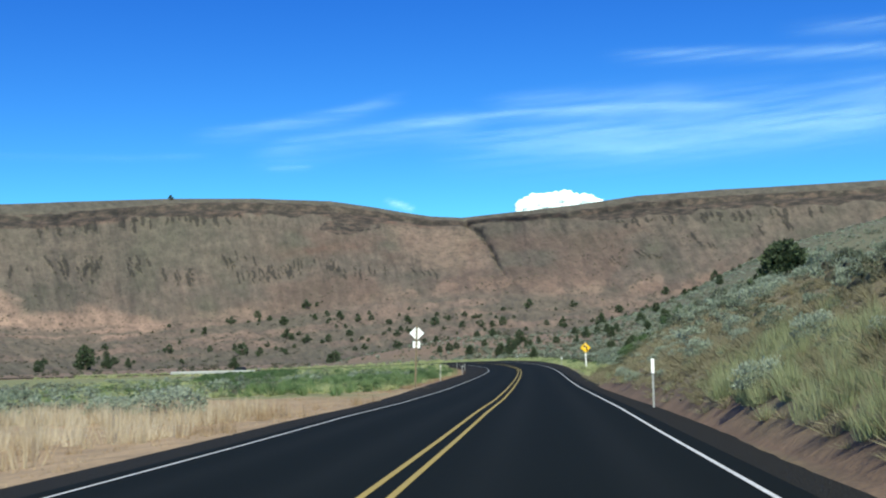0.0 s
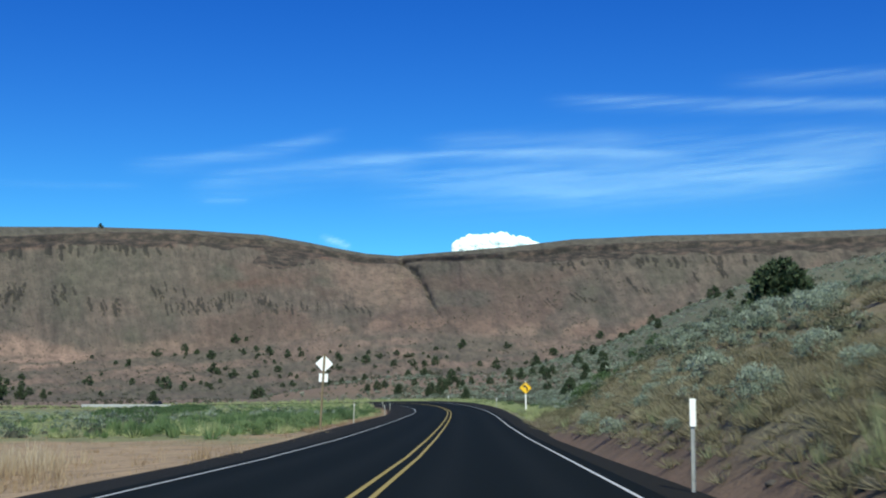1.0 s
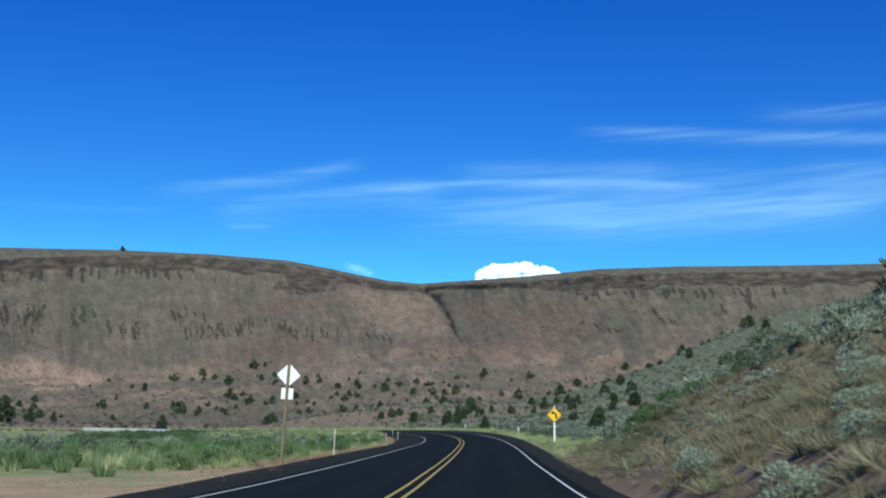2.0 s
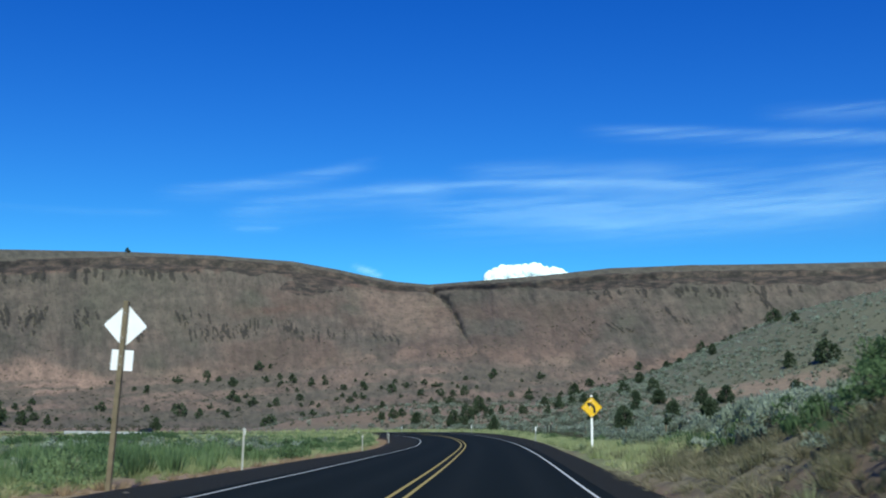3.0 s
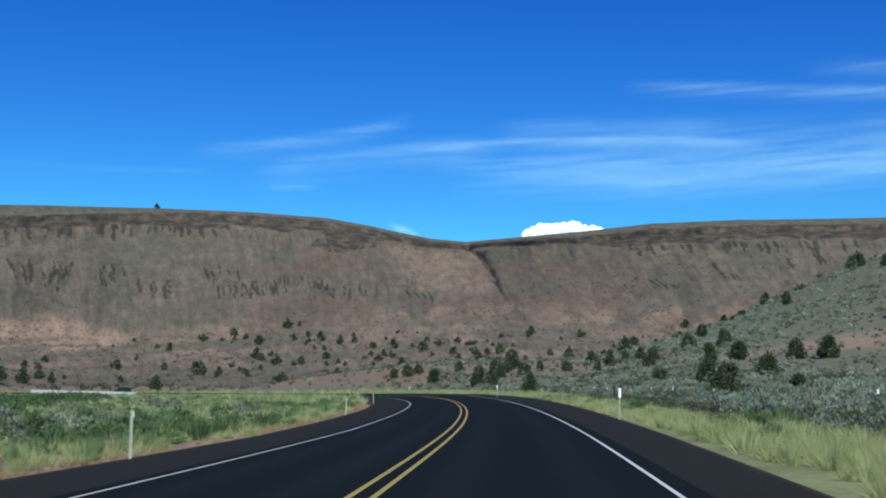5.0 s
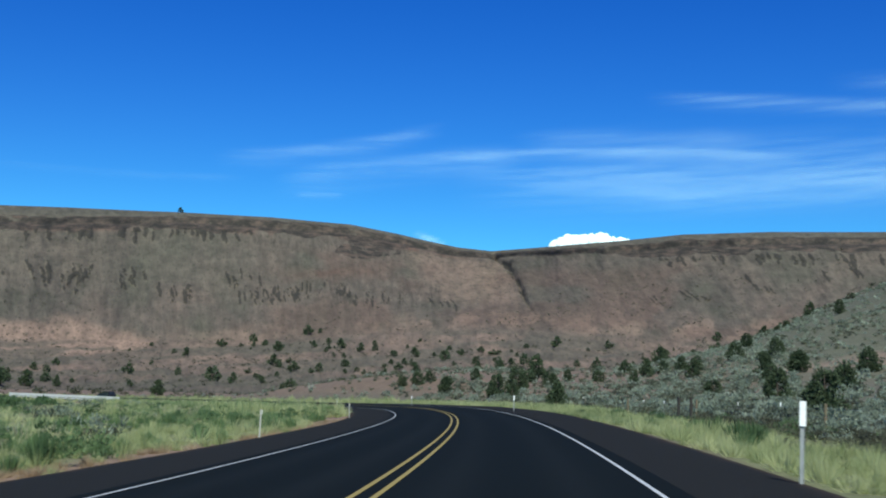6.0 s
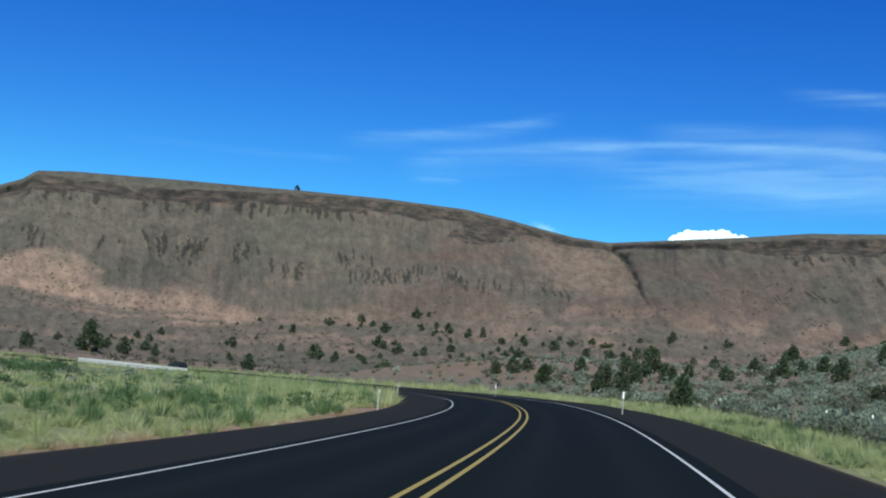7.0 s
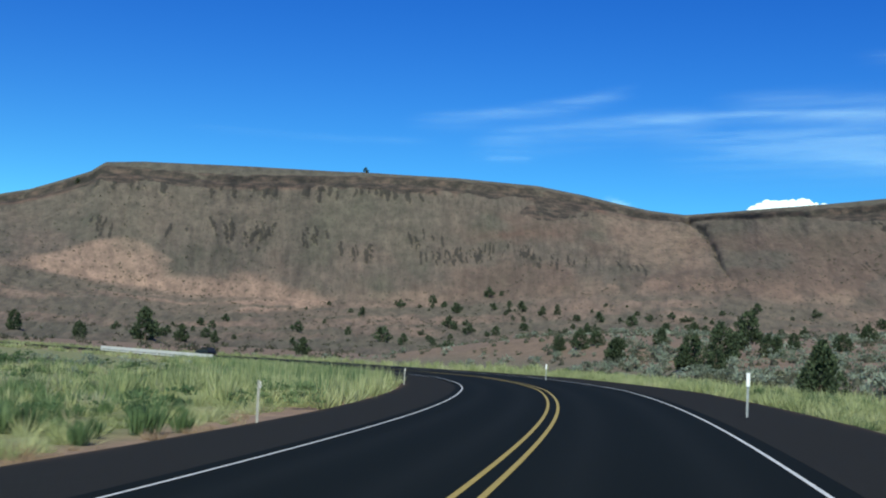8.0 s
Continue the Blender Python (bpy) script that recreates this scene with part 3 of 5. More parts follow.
    # earth: bare salmon-coloured fans low down, redder soil and a painted sunlit bank by the gully, grey-green sage
    # higher up
    streak = fbm(lean * 1.6, v * 3.2, 75, 4)
    pink = smooth((0.16 - v + 0.34 * (fbm(a2 * 0.4 - v * 1.5, v * 6 + a2 * 0.2, 67, 5) - 0.5)) / 0.22) * smooth((v + 0.75) / 0.2)
    pink = pink * (0.30 + 0.70 * smooth((fbm(a2 * 0.9, v * 7, 71, 4) - 0.44) * 6))
    tanpatch = np.exp(-((a2 - 22.8) / 4.6) ** 2 - ((v + 0.08) / 0.24) ** 2) + np.exp(-((a2 - 29.6 + 3 * v) / 2.6) ** 2 - ((v - 0.16) / 0.26) ** 2)
    tanpatch = smooth((tanpatch - 0.36 + 0.8 * (fbm(a2 * 0.35 - v * 2.4, v * 4 + a2 * 0.25, 73, 5) - 0.5)) * 4)
    # pinkish bank left of the gully, its sunlit tone put into the colour
    sunlit_wedge = smooth((a2 - g_az) / 0.5) * smooth((7.8 - a2 + 3 * (v - .6)) / 2.5) * smooth((v - .22) / .2) * smooth((1.0 - v) / .12)
    foot = np.exp(-((v - 0.10) / 0.11) ** 2) * smooth((9 - a2) / 3) * smooth((fbm(a2 * 1.1, v * 6, 99, 4) - 0.40) * 6)
    pink = np.clip(pink * 0.40 + 0.10 * smooth((0.06 - v) / 0.15) * smooth((v + 0.9) / .3) + 0.85 * tanpatch + 0.50 * sunlit_wedge * (0.6 + 0.8 * (streak - 0.2)) + 0.5 * foot, 0, 1)
    sage = np.clip(smooth((-0.55 - v) / 0.35) * 0.5 + 0.75 * smooth((fbm(a2 * 0.25, v * 11 + a2 * 0.1, 181, 4) - 0.44) * 9) * smooth((0.04 - v) / .15) + 0.85 * (v > 1.03) + 0.45 * smooth((v - 0.30 + 0.6 * (fbm(a2 * 0.5, v * 3, 80, 4) - 0.5)) / 0.3) * (0.15 + 0.85 * smooth((a2 - 11) / 7))
                   + 0.6 * np.exp(-((a2 - g_az + 0.75) / 0.6) ** 2 - ((v - 0.55) / 0.33) ** 2) + 0.25 * smooth((-3 - a2) / 3) * smooth((v - .5) / .3), 0, 1)
    rust = 0.75 * np.exp(-((v - 0.955) / 0.03) ** 2) * smooth((a2 - 4) / 2) * smooth((fbm(a2 * 0.7, v * 3, 83, 3) - 0.40) * 6)
    rust = rust + 0.34 * smooth((fbm(a2 * 0.28, v * 2.2, 89, 4) - 0.45) * 7) * smooth((v + 0.1) / 0.2) * smooth((0.9 - v) / 0.2) * smooth((18 - a2) / 6)
    rust = np.clip(rust + 0.42 * np.exp(-((v - 0.58 - .1 * (broken - .5)) / 0.05) ** 2) * np.exp(-((a2 - 11.2) / 2.6) ** 2) + 0.5 * np.exp(-((a2 - 5.6) / 1.3) ** 2 - ((v - .97) / .03) ** 2), 0, 1)
    k = reach_polar(r, a2)
    r, z = r * k, MESA_EYE[2] + (z - MESA_EYE[2]) * k
    th = np.radians(a2)
    V = np.stack([MESA_EYE[0] - r * np.sin(th), MESA_EYE[1] + r * np.cos(th), z], -1).reshape(-1, 3)
    flow = np.stack([np.radians(a2) * 1000, v * 95, 0 * v], -1).reshape(-1, 3)
    slant = np.stack([np.radians(lean) * 1000, v * 95, 0 * v], -1).reshape(-1, 3)
    flat = lambda q: np.asarray(q, float).ravel()
    ob = new("mesa", array_mesh("mesa", V, grid_faces(*r.shape), [MESA],
             {"flow": flow, "slant": slant, "rock": flat(rock), "crag": flat(crag), "rim": flat(rim), "pink": flat(pink), "sage": flat(sage), "rust": flat(rust)}, smooth_faces=True))
    tagged(ob, "long brown basalt-rimmed mesa with a saddle and gully", "hill", kind="structure")
    return az, r, z


MESA_AZ, MESA_R, MESA_Z = build_mesa()


def land_z(x, y):
    """Height of whichever lies higher, the ground or the mesa's fan and slope."""
    x, y = np.asarray(x, float), np.asarray(y, float)
    g = ground_z(x, y)
    dx, dy = x - MESA_EYE[0], y - MESA_EYE[1]
    rad, a = np.hypot(dx, dy), np.degrees(np.arctan2(-dx, dy))
    out = g.ravel().copy()
    for k, (rr, aa) in enumerate(zip(rad.ravel(), a.ravel())):
        if rr > 305 and abs(aa) < 57:
            i = int(np.searchsorted(MESA_AZ, aa))
            out[k] = max(out[k], np.interp(rr, MESA_R[:, i], MESA_Z[:, i]))
    return out.reshape(g.shape)


# ---------------------------------------------------------------- road
def strip(s, lo, hi, lift, n=2):
    """A ribbon along the road between offsets lo and hi."""
    lo, hi = np.broadcast_to(lo, s.shape), np.broadcast_to(hi, s.shape)
    cols = [road_point(s, lo + (hi - lo) * f, lift) for f in np.linspace(0, 1, n)]
    return np.stack(cols, 1).reshape(-1, 3), grid_faces(len(s), n)


def build_road():
    s = np.arange(-150.0, 620.0, 1.5)
    V, F = strip(s, -4.0, 4.0, 0.0, 33)
    u = np.tile(np.linspace(-4, 4, 33), len(s))
    wheel = sum(np.exp(-((u - c) / 0.32) ** 2) for c in (-2.7, -1.0, 1.0, 2.7))
    wheel = wheel * (0.5 + 0.5 * fbm(u * 0.8, np.repeat(s, 33) * 0.06, 5))
    road = new("road", array_mesh("road", V, F, [ASPHALT], {"wheel": wheel}, smooth_faces=True))
    tagged(road, "freshly paved black asphalt two-lane highway bending left", "road", kind="structure")
    # pavement edge: a low step down to the gravel
    for side in (-1, 1):
        w = shoulder_width(s, side)
        n = 13
        cols, dirt = [], []
        for f in np.linspace(0, 1, n):
            off = 3.98 + (w + 0.02) * f + (0.25 * (fbm(s * 0.4, s * 0 + side, 11) - 0.5) if f == 1 else 0)
            p = road_point(s, side * off, -0.018 - 0.055 * f - (0.10 if f == 1 else 0))
            p[:, 2] += 0.012 * (fbm(s * 0.9, s * 0 + f * 9, 13) - 0.5)
            cols.append(p)
            dirt.append(np.clip(3.5 * f - 2.9 + 0.6 * (fbm(s * 0.5, s * 0 + f * 5, 15) - 0.5), 0, 1) * np.ones(len(s)))
        V = np.stack(cols, 1).reshape(-1, 3)
        F = grid_faces(len(s), n)
        F = F if side > 0 else F[:, ::-1]
        ob = new("road_shoulder", array_mesh("road_shoulder", V, F, [GRAVEL], {"dirt": np.stack(dirt, 1).ravel()}, smooth_faces=True))
        tagged(ob, "dark crushed-gravel shoulder edged with reddish dirt", "shoulder", kind="structure")
    for name, lo, hi, mat, text in (("edge_line", -3.68, -3.62, WHITE_LINE, "solid white painted edge line on the asphalt"),
                                    ("edge_line", 3.62, 3.68, WHITE_LINE, "solid white painted edge line on the asphalt"),
                                    ("centre_line", -0.195, -0.11, YELLOW_LINE, "solid yellow painted centre line, one of a pair"),
                                    ("centre_line", 0.11, 0.195, YELLOW_LINE, "solid yellow painted centre line, one of a pair")):
        V, F = strip(s, lo, hi, 0.006, 3)
        tagged(new(name, array_mesh(name, V, F, [mat])), text, "road marking", kind="structure")


build_road()


# ---------------------------------------------------------------- plants: generators
def blades(px, py, pz, height, width, lean, rng):
    """Grass blades: a bent quad-and-tip of three triangles each."""
    n = len(px)
    ang, tilt = rng.uniform(0, 6.283, n), rng.normal(0, lean, n)
    dx, dy = np.cos(ang), np.sin(ang)
    lx, ly = np.sin(ang + rng.normal(0, .6, n)) * tilt * height, np.cos(ang) * tilt * height
    b0 = np.stack([px - dx * width, py - dy * width, pz - 0.03], -1)
    b1 = np.stack([px + dx * width, py + dy * width, pz - 0.03], -1)
    tip = np.stack([px + lx, py + ly, pz + height * (1 - 0.3 * np.abs(tilt))], -1)
    V = np.stack([b0, b1, tip], 1).reshape(-1, 3)
    F = np.arange(3 * n).reshape(-1, 3)
    return V, F


def tufts(cx, cy, cz, radius, height, count, width, lean, rng):
    n = len(cx)
    rep = np.repeat(np.arange(n), count)
    rr, aa = radius[rep] * np.sqrt(rng.uniform(0, 1, len(rep))), rng.uniform(0, 6.283, len(rep))
    h = height[rep] * rng.uniform(0.5, 1.05, len(rep)) * (1 - 0.45 * (rr / radius[rep]) ** 2)
    V, F = blades(cx[rep] + rr * np.cos(aa), cy[rep] + rr * np.sin(aa), cz[rep], h, np.broadcast_to(width, (n,))[rep], lean, rng)
    return V, F, np.repeat(rng.uniform(0, 1, n)[rep], 3)


def bush_unit(rng, lobes, leaves, size, coarse=False, shell=0.36, lobe=(0.14, 0.24)):
    """One sagebrush of about unit width: leaf sprays on rounded lobes."""
    V, F = [], []
    for k in range(lobes):
        az, el = rng.uniform(0, 6.283), math.asin(rng.uniform(-0.12, 0.98))
        c = np.array([math.cos(az) * math.cos(el) * shell, math.sin(az) * math.cos(el) * shell, 0.14 + 0.40 * math.sin(el)])
        rad = rng.uniform(*lobe)
        for j in range(leaves):
            d = rng.normal(0, 1, 3)
            d[2] = abs(d[2]) * 0.9 + 0.1
            d /= np.linalg.norm(d)
            p = c + d * rad * rng.uniform(0.5, 1.0)
            up = d * 0.6 + np.array([0, 0, 0.7]) + rng.normal(0, .25, 3)
            up /= np.linalg.norm(up)
            side = np.cross(up, rng.normal(0, 1, 3))
            side /= np.linalg.norm(side) + 1e-6
            L, W = size * rng.uniform(0.7, 1.4), size * rng.uniform(0.28, 0.45)
            i = len(V)
            if coarse:
                V += [p - side * W * .75, p + side * W * .75, p + up * L]
                F += [(i, i + 1, i + 2)]
            else:
                V += [p, p + up * L * .55 + side * W * .7, p + up * L, p + up * L * .55 - side * W * .7]
                F += [(i, i + 1, i + 2), (i, i + 2, i + 3)]
    return np.array(V), np.array(F)


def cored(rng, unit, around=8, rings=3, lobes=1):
    """A bush closed inside by a lumpy leaf mass, toned dark as the shade under its outer sprays."""
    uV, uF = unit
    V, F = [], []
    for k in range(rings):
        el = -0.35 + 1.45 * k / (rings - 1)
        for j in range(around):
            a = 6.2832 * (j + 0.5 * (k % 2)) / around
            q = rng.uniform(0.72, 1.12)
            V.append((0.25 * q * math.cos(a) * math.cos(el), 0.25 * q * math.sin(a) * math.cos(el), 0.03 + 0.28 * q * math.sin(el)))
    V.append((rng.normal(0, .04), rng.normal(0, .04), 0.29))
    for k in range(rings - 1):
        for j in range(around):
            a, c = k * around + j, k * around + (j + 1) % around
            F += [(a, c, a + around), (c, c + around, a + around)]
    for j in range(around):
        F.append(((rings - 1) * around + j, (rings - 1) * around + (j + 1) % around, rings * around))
    # core tone near zero paints inner shade; lobes differ at random
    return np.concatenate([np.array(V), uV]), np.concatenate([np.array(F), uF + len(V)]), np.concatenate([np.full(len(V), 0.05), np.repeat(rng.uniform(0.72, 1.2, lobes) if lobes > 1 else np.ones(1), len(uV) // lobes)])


def stems_unit(rng, count=7):
    V, F = [], []
    for k in range(count):
        az = rng.uniform(0, 6.283)
        top = np.array([math.cos(az) * 0.3, math.sin(az) * 0.3, rng.uniform(0.3, 0.5)])
        base = np.array([math.cos(az) * 0.05, math.sin(az) * 0.05, -0.06])
        s = np.array([-math.sin(az), math.cos(az), 0]) * 0.022
        o = np.array([math.cos(az), math.sin(az), 0]) * 0.022
        i = len(V)
        V += [base + s, base - s, base + o, top]
        F += [(i, i + 1, i + 3), (i + 1, i + 2, i + 3), (i + 2, i, i + 3)]
    return np.array(V), np.array(F)


def scatter(units, x, y, z, size, tall, rng):
    """Join copies of the units at the given places into one array mesh."""
    Vs, Fs, Ts, off = [], [], [], 0
    pick = rng.integers(0, len(units), len(x))
    tone = np.clip(0.6 * fbm(x * 0.18, y * 0.18, 301, 3) + 0.7 * rng.uniform(0, 1, len(x)) - 0.15, 0, 1)
    for k, unit in enumerate(units):
        uV, uF = unit[0], unit[1]
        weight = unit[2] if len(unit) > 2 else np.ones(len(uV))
        idx = np.where(pick == k)[0]
        if not len(idx):
            continue
        a = rng.uniform(0, 6.283, len(idx))
        ca, sa = np.cos(a)[:, None], np.sin(a)[:, None]
        sx, sz = size[idx][:, None], tall[idx][:, None]
        X = (uV[:, 0] * ca - uV[:, 1] * sa) * sx + x[idx][:, None]
        Y = (uV[:, 0] * sa + uV[:, 1] * ca) * sx + y[idx][:, None]
        Z = uV[:, 2] * sz + z[idx][:, None]
        Vs.append(np.stack([X, Y, Z], -1).reshape(-1, 3))
        Fs.append((uF[None] + (np.arange(len(idx)) * len(uV))[:, None, None]).reshape(-1, 3) + off)
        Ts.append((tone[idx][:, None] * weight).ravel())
        off += len(idx) * len(uV)
    return np.concatenate(Vs), np.concatenate(Fs), np.concatenate(Ts)


def stuff(name, V, F, mats, label, category, tone=None):
    ob = new(name, array_mesh(name, V, F, mats, None if tone is None else {"tone": tone}))
    return tagged(ob, label, category, kind="stuff")


prng = np.random.default_rng(11)
def tussock_unit(rng, count, width, spread, leafy_tip=False):
    V, F = [], []
    for k in range(count):
        az, out = rng.uniform(0, 6.283), rng.uniform(0, 1) ** 0.7
        base = np.array([math.cos(az) * 0.22 * out, math.sin(az) * 0.22 * out, -0.04])
        tilt = spread * out * rng.uniform(0.5, 1.2)
        d = np.array([math.cos(az) * math.sin(tilt), math.sin(az) * math.sin(tilt), math.cos(tilt)])
        L = rng.uniform(0.5, 0.85) * (1 - 0.25 * out)
        side = np.cross(d, rng.normal(0, 1, 3))
        side *= width * rng.uniform(.6, 1.3) / (np.linalg.norm(side) + 1e-6)
        i = len(V)
        if leafy_tip:
            V += [base, base + d * L * .6 + side, base + d * L, base + d * L * .6 - side]
            F += [(i, i + 1, i + 2), (i, i + 2, i + 3)]
        else:
            V += [base - side, base + side, base + d * L]
            F += [(i, i + 1, i + 2)]
    return np.array(V), np.array(F)


SOFT_TUSSOCK = [tussock_unit(prng, 84, 0.0125, 1.0) for _ in range(8)]
BANK_MOUND = [tussock_unit(prng, 72, 0.0125, 1.15) for _ in range(8)]
TALL_WEED = [tussock_unit(prng, 130, 0.017, 0.38, True) for _ in range(6)]
STALK = [tussock_unit(prng, 24, 0.012, 0.42) for _ in range(8)]
SOFT_MOUND = [tussock_unit(prng, 44, 0.028, 1.1) for _ in range(6)]
FINE_TUSSOCK = [tussock_unit(prng, 130, 0.0065, 0.55) for _ in range(8)]
TUSSOCK = [tussock_unit(prng, 84, 0.0105, 0.62) for _ in range(8)]
COARSE_TUSSOCK = [tussock_unit(prng, 28, 0.026, 0.62) for _ in range(6)]
LEAFY_WEED = [tussock_unit(prng, 96, 0.020, 0.5, True) for _ in range(5)]
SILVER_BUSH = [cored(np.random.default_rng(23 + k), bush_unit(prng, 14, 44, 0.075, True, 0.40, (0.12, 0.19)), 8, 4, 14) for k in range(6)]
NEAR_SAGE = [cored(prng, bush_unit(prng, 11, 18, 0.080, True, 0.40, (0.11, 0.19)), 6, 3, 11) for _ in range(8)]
FINE_BUSH = [bush_unit(prng, 15, 26, 0.085, True) for _ in range(5)]
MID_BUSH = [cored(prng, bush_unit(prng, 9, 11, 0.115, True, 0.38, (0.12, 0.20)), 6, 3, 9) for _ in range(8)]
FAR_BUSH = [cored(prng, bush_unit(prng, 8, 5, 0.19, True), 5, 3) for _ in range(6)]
TINY_BUSH = [bush_unit(prng, 7, 4, 0.24, True) for _ in range(6)]
STEMS = [stems_unit(prng) for _ in range(4)]


def spots(n, x0, x1, y0, y1, keep):
    x, y = prng.uniform(x0, x1, n), prng.uniform(y0, y1, n)
    s, u = road_coords(x, y)
    k = keep(x, y, s, u)
    k = prng.uniform(0, 1, n) < k
    return x[k], y[k], s[k], u[k]


def roadside(n, s0, s1, u0, u1, keep):
    s, u = prng.uniform(s0, s1, n), prng.uniform(u0, u1, n)
    p = road_point(s, u)
    k = prng.uniform(0, 1, n) < keep(p[:, 0], p[:, 1], s, u)
    return p[k, 0], p[k, 1], s[k], u[k]


def sage(name, count, area, keep, low, high, units, label, stems=False, tall=0.8, mat=None, category="sagebrush", along=False, apart=0.0):
    x, y, s, u = (roadside if along else spots)(count, *area, keep)
    if apart:
        kept = []
        for k in range(len(x)):
            if all((x[k] - x[j]) ** 2 + (y[k] - y[j]) ** 2 > apart * apart for j in kept):
                kept.append(k)
        x, y, s, u = x[kept], y[kept], s[kept], u[kept]
    size = low + (high - low) * prng.uniform(0, 1, len(x)) ** 1.6
    z = land_z(x, y)
    V, F, tone = scatter(units, x, y, z, size, size * tall * prng.uniform(.85, 1.15, len(x)), prng)
    stuff(name, V, F, [mat or SAGE_LEAF], label, category, tone)
    if stems:
        V, F, tone = scatter(STEMS, x, y, z, size, size, prng)
        stuff("sagebrush_stems", V, F, [BARK], "dark twisted sagebrush stems under the clumps", "stems")


def grass(name, count, area, keep, radius, height, blades_each, width, lean, mat, label, category="grass", along=False):
    x, y, s, u = (roadside if along else spots)(count, *area, keep)
    r, h = prng.uniform(*radius, len(x)), prng.uniform(*height, len(x)) * (0.6 + 0.8 * fbm(x * .2, y * .2, 115))
    far = 1 + np.clip((y - 215) / 70, 0, 1.6)
    V, F, tone = tufts(x, y, ground_z(x, y), r * far ** .5, h, blades_each, width * far, lean, prng)
    stuff(name, V, F, [mat], label, category, tone)


def patchy(x, y, scale, seed, cut=0.42, floor=0.2):
    return floor + (1 - floor) * smooth((fbm(x * scale, y * scale, seed) - cut) * 7)


on_right = lambda u: np.where(u > 0, 1.0, 0.0)
on_left = lambda u: np.where(u < 0, 1.0, 0.0)
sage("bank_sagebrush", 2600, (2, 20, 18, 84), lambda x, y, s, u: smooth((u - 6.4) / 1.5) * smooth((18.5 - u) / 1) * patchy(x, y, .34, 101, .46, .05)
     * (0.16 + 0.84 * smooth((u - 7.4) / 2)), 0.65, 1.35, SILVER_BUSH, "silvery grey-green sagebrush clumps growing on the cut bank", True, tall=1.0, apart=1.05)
sage("bank_sagebrush", 330, (18, 92, 6.0, 15.5), lambda x, y, s, u: patchy(x, y, .3, 179, .46, .18), 0.4, 0.95, NEAR_SAGE,
     "small grey-green sagebrush seedlings on the cut bank", tall=0.8, along=True)
sage("bank_shrubs", 430, (18, 96, 6.4, 16.5), lambda x, y, s, u: patchy(x, y, .3, 161, .48, .10), 0.5, 1.4, NEAR_SAGE,
     "small dark olive shrubs between the bank sagebrush", tall=0.75, mat=OLIVE_LEAF, category="shrubs", along=True)
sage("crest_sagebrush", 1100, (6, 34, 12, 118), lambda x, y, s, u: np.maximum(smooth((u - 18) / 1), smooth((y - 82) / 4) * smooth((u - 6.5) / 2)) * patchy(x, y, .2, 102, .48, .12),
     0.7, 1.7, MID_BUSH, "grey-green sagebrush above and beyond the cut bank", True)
sage("flat_shrubs", 640, (-8, 70, 100, 300), lambda x, y, s, u: on_right(u) * smooth((u - 10.5) / 3) * smooth((y - 97) / 10), 0.6, 1.7, MID_BUSH,
     "dark olive shrubs among the sagebrush", tall=0.8, mat=OLIVE_LEAF, category="shrubs")
sage("flat_sagebrush", 1500, (110, 245, 8.6, 18.5), lambda x, y, s, u: smooth((u - 9.6 - 2.6 * smooth((s - 160) / 40)) / 1.5) * patchy(x, y, .3, 108, .47, .14) * smooth((18.5 - u) / 2), 0.8, 2.3, NEAR_SAGE,
     "silvery sagebrush clumps close behind the verge", along=True, tall=0.9)
sage("fence_shrubs", 420, (118, 222, 10.2, 13.0), lambda x, y, s, u: patchy(x, y, .2, 163, .45, .25) * smooth((209 - s) / 5), 0.6, 1.3, NEAR_SAGE,
     "dark twiggy shrubs along the fence line", tall=0.85, mat=SHRUB_LEAF, category="shrubs", along=True)
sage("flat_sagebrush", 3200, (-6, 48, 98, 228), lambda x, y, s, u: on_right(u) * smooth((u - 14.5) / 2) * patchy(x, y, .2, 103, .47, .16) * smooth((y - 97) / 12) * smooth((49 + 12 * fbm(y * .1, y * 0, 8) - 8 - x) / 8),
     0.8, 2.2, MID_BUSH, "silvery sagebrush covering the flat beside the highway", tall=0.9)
sage("far_sagebrush", 7600, (-130, 150, 180, 430), lambda x, y, s, u: on_right(u) * smooth((u - 11.0) / 5) * patchy(x, y, .08, 103, .44) * np.where((x > 60) | (y > 225) , 1, 0)
     * np.where(x < -30, 0.5, 1) * (1 - 0.5 * bare_band(x, y)), 0.9, 2.2, FAR_BUSH, "distant silvery sagebrush on the flat")
sage("plain_sagebrush", 2000, (34, 170, 96, 236), lambda x, y, s, u: smooth((x - 36 - 12 * fbm(y * .1, y * 0, 8)) / 8) * patchy(x, y, .08, 105, .42, .3), 0.8, 2.1, FAR_BUSH,
     "grey-green sagebrush spreading over the open plain")
sage("bend_sagebrush", 3400, (-62, 30, 218, 335), lambda x, y, s, u: on_right(u) * smooth((u - 13.0) / 4) * patchy(x, y, .1, 104, .40, .3), 0.7, 2.1, MID_BUSH,
     "silvery sagebrush outside the bend", tall=0.9)
sage("bend_shrubs", 950, (-110, 60, 258, 440), lambda x, y, s, u: on_right(u) * smooth((u - 12.0) / 4) * patchy(x, y, .07, 106, .42, .3), 0.8, 2.2, MID_BUSH,
     "low olive-brown shrubs outside the bend", tall=0.7, mat=OLIVE_LEAF, category="shrubs")
sage("knoll_shrubs", 7600, (15, 260, 330, 640), lambda x, y, s, u: patchy(x, y, .04, 107, .45, .5) * (1 - 0.6 * bare_band(x, y)), 0.9, 2.5, TINY_BUSH,
     "low grey-green shrubs dotting the knoll", tall=0.7)
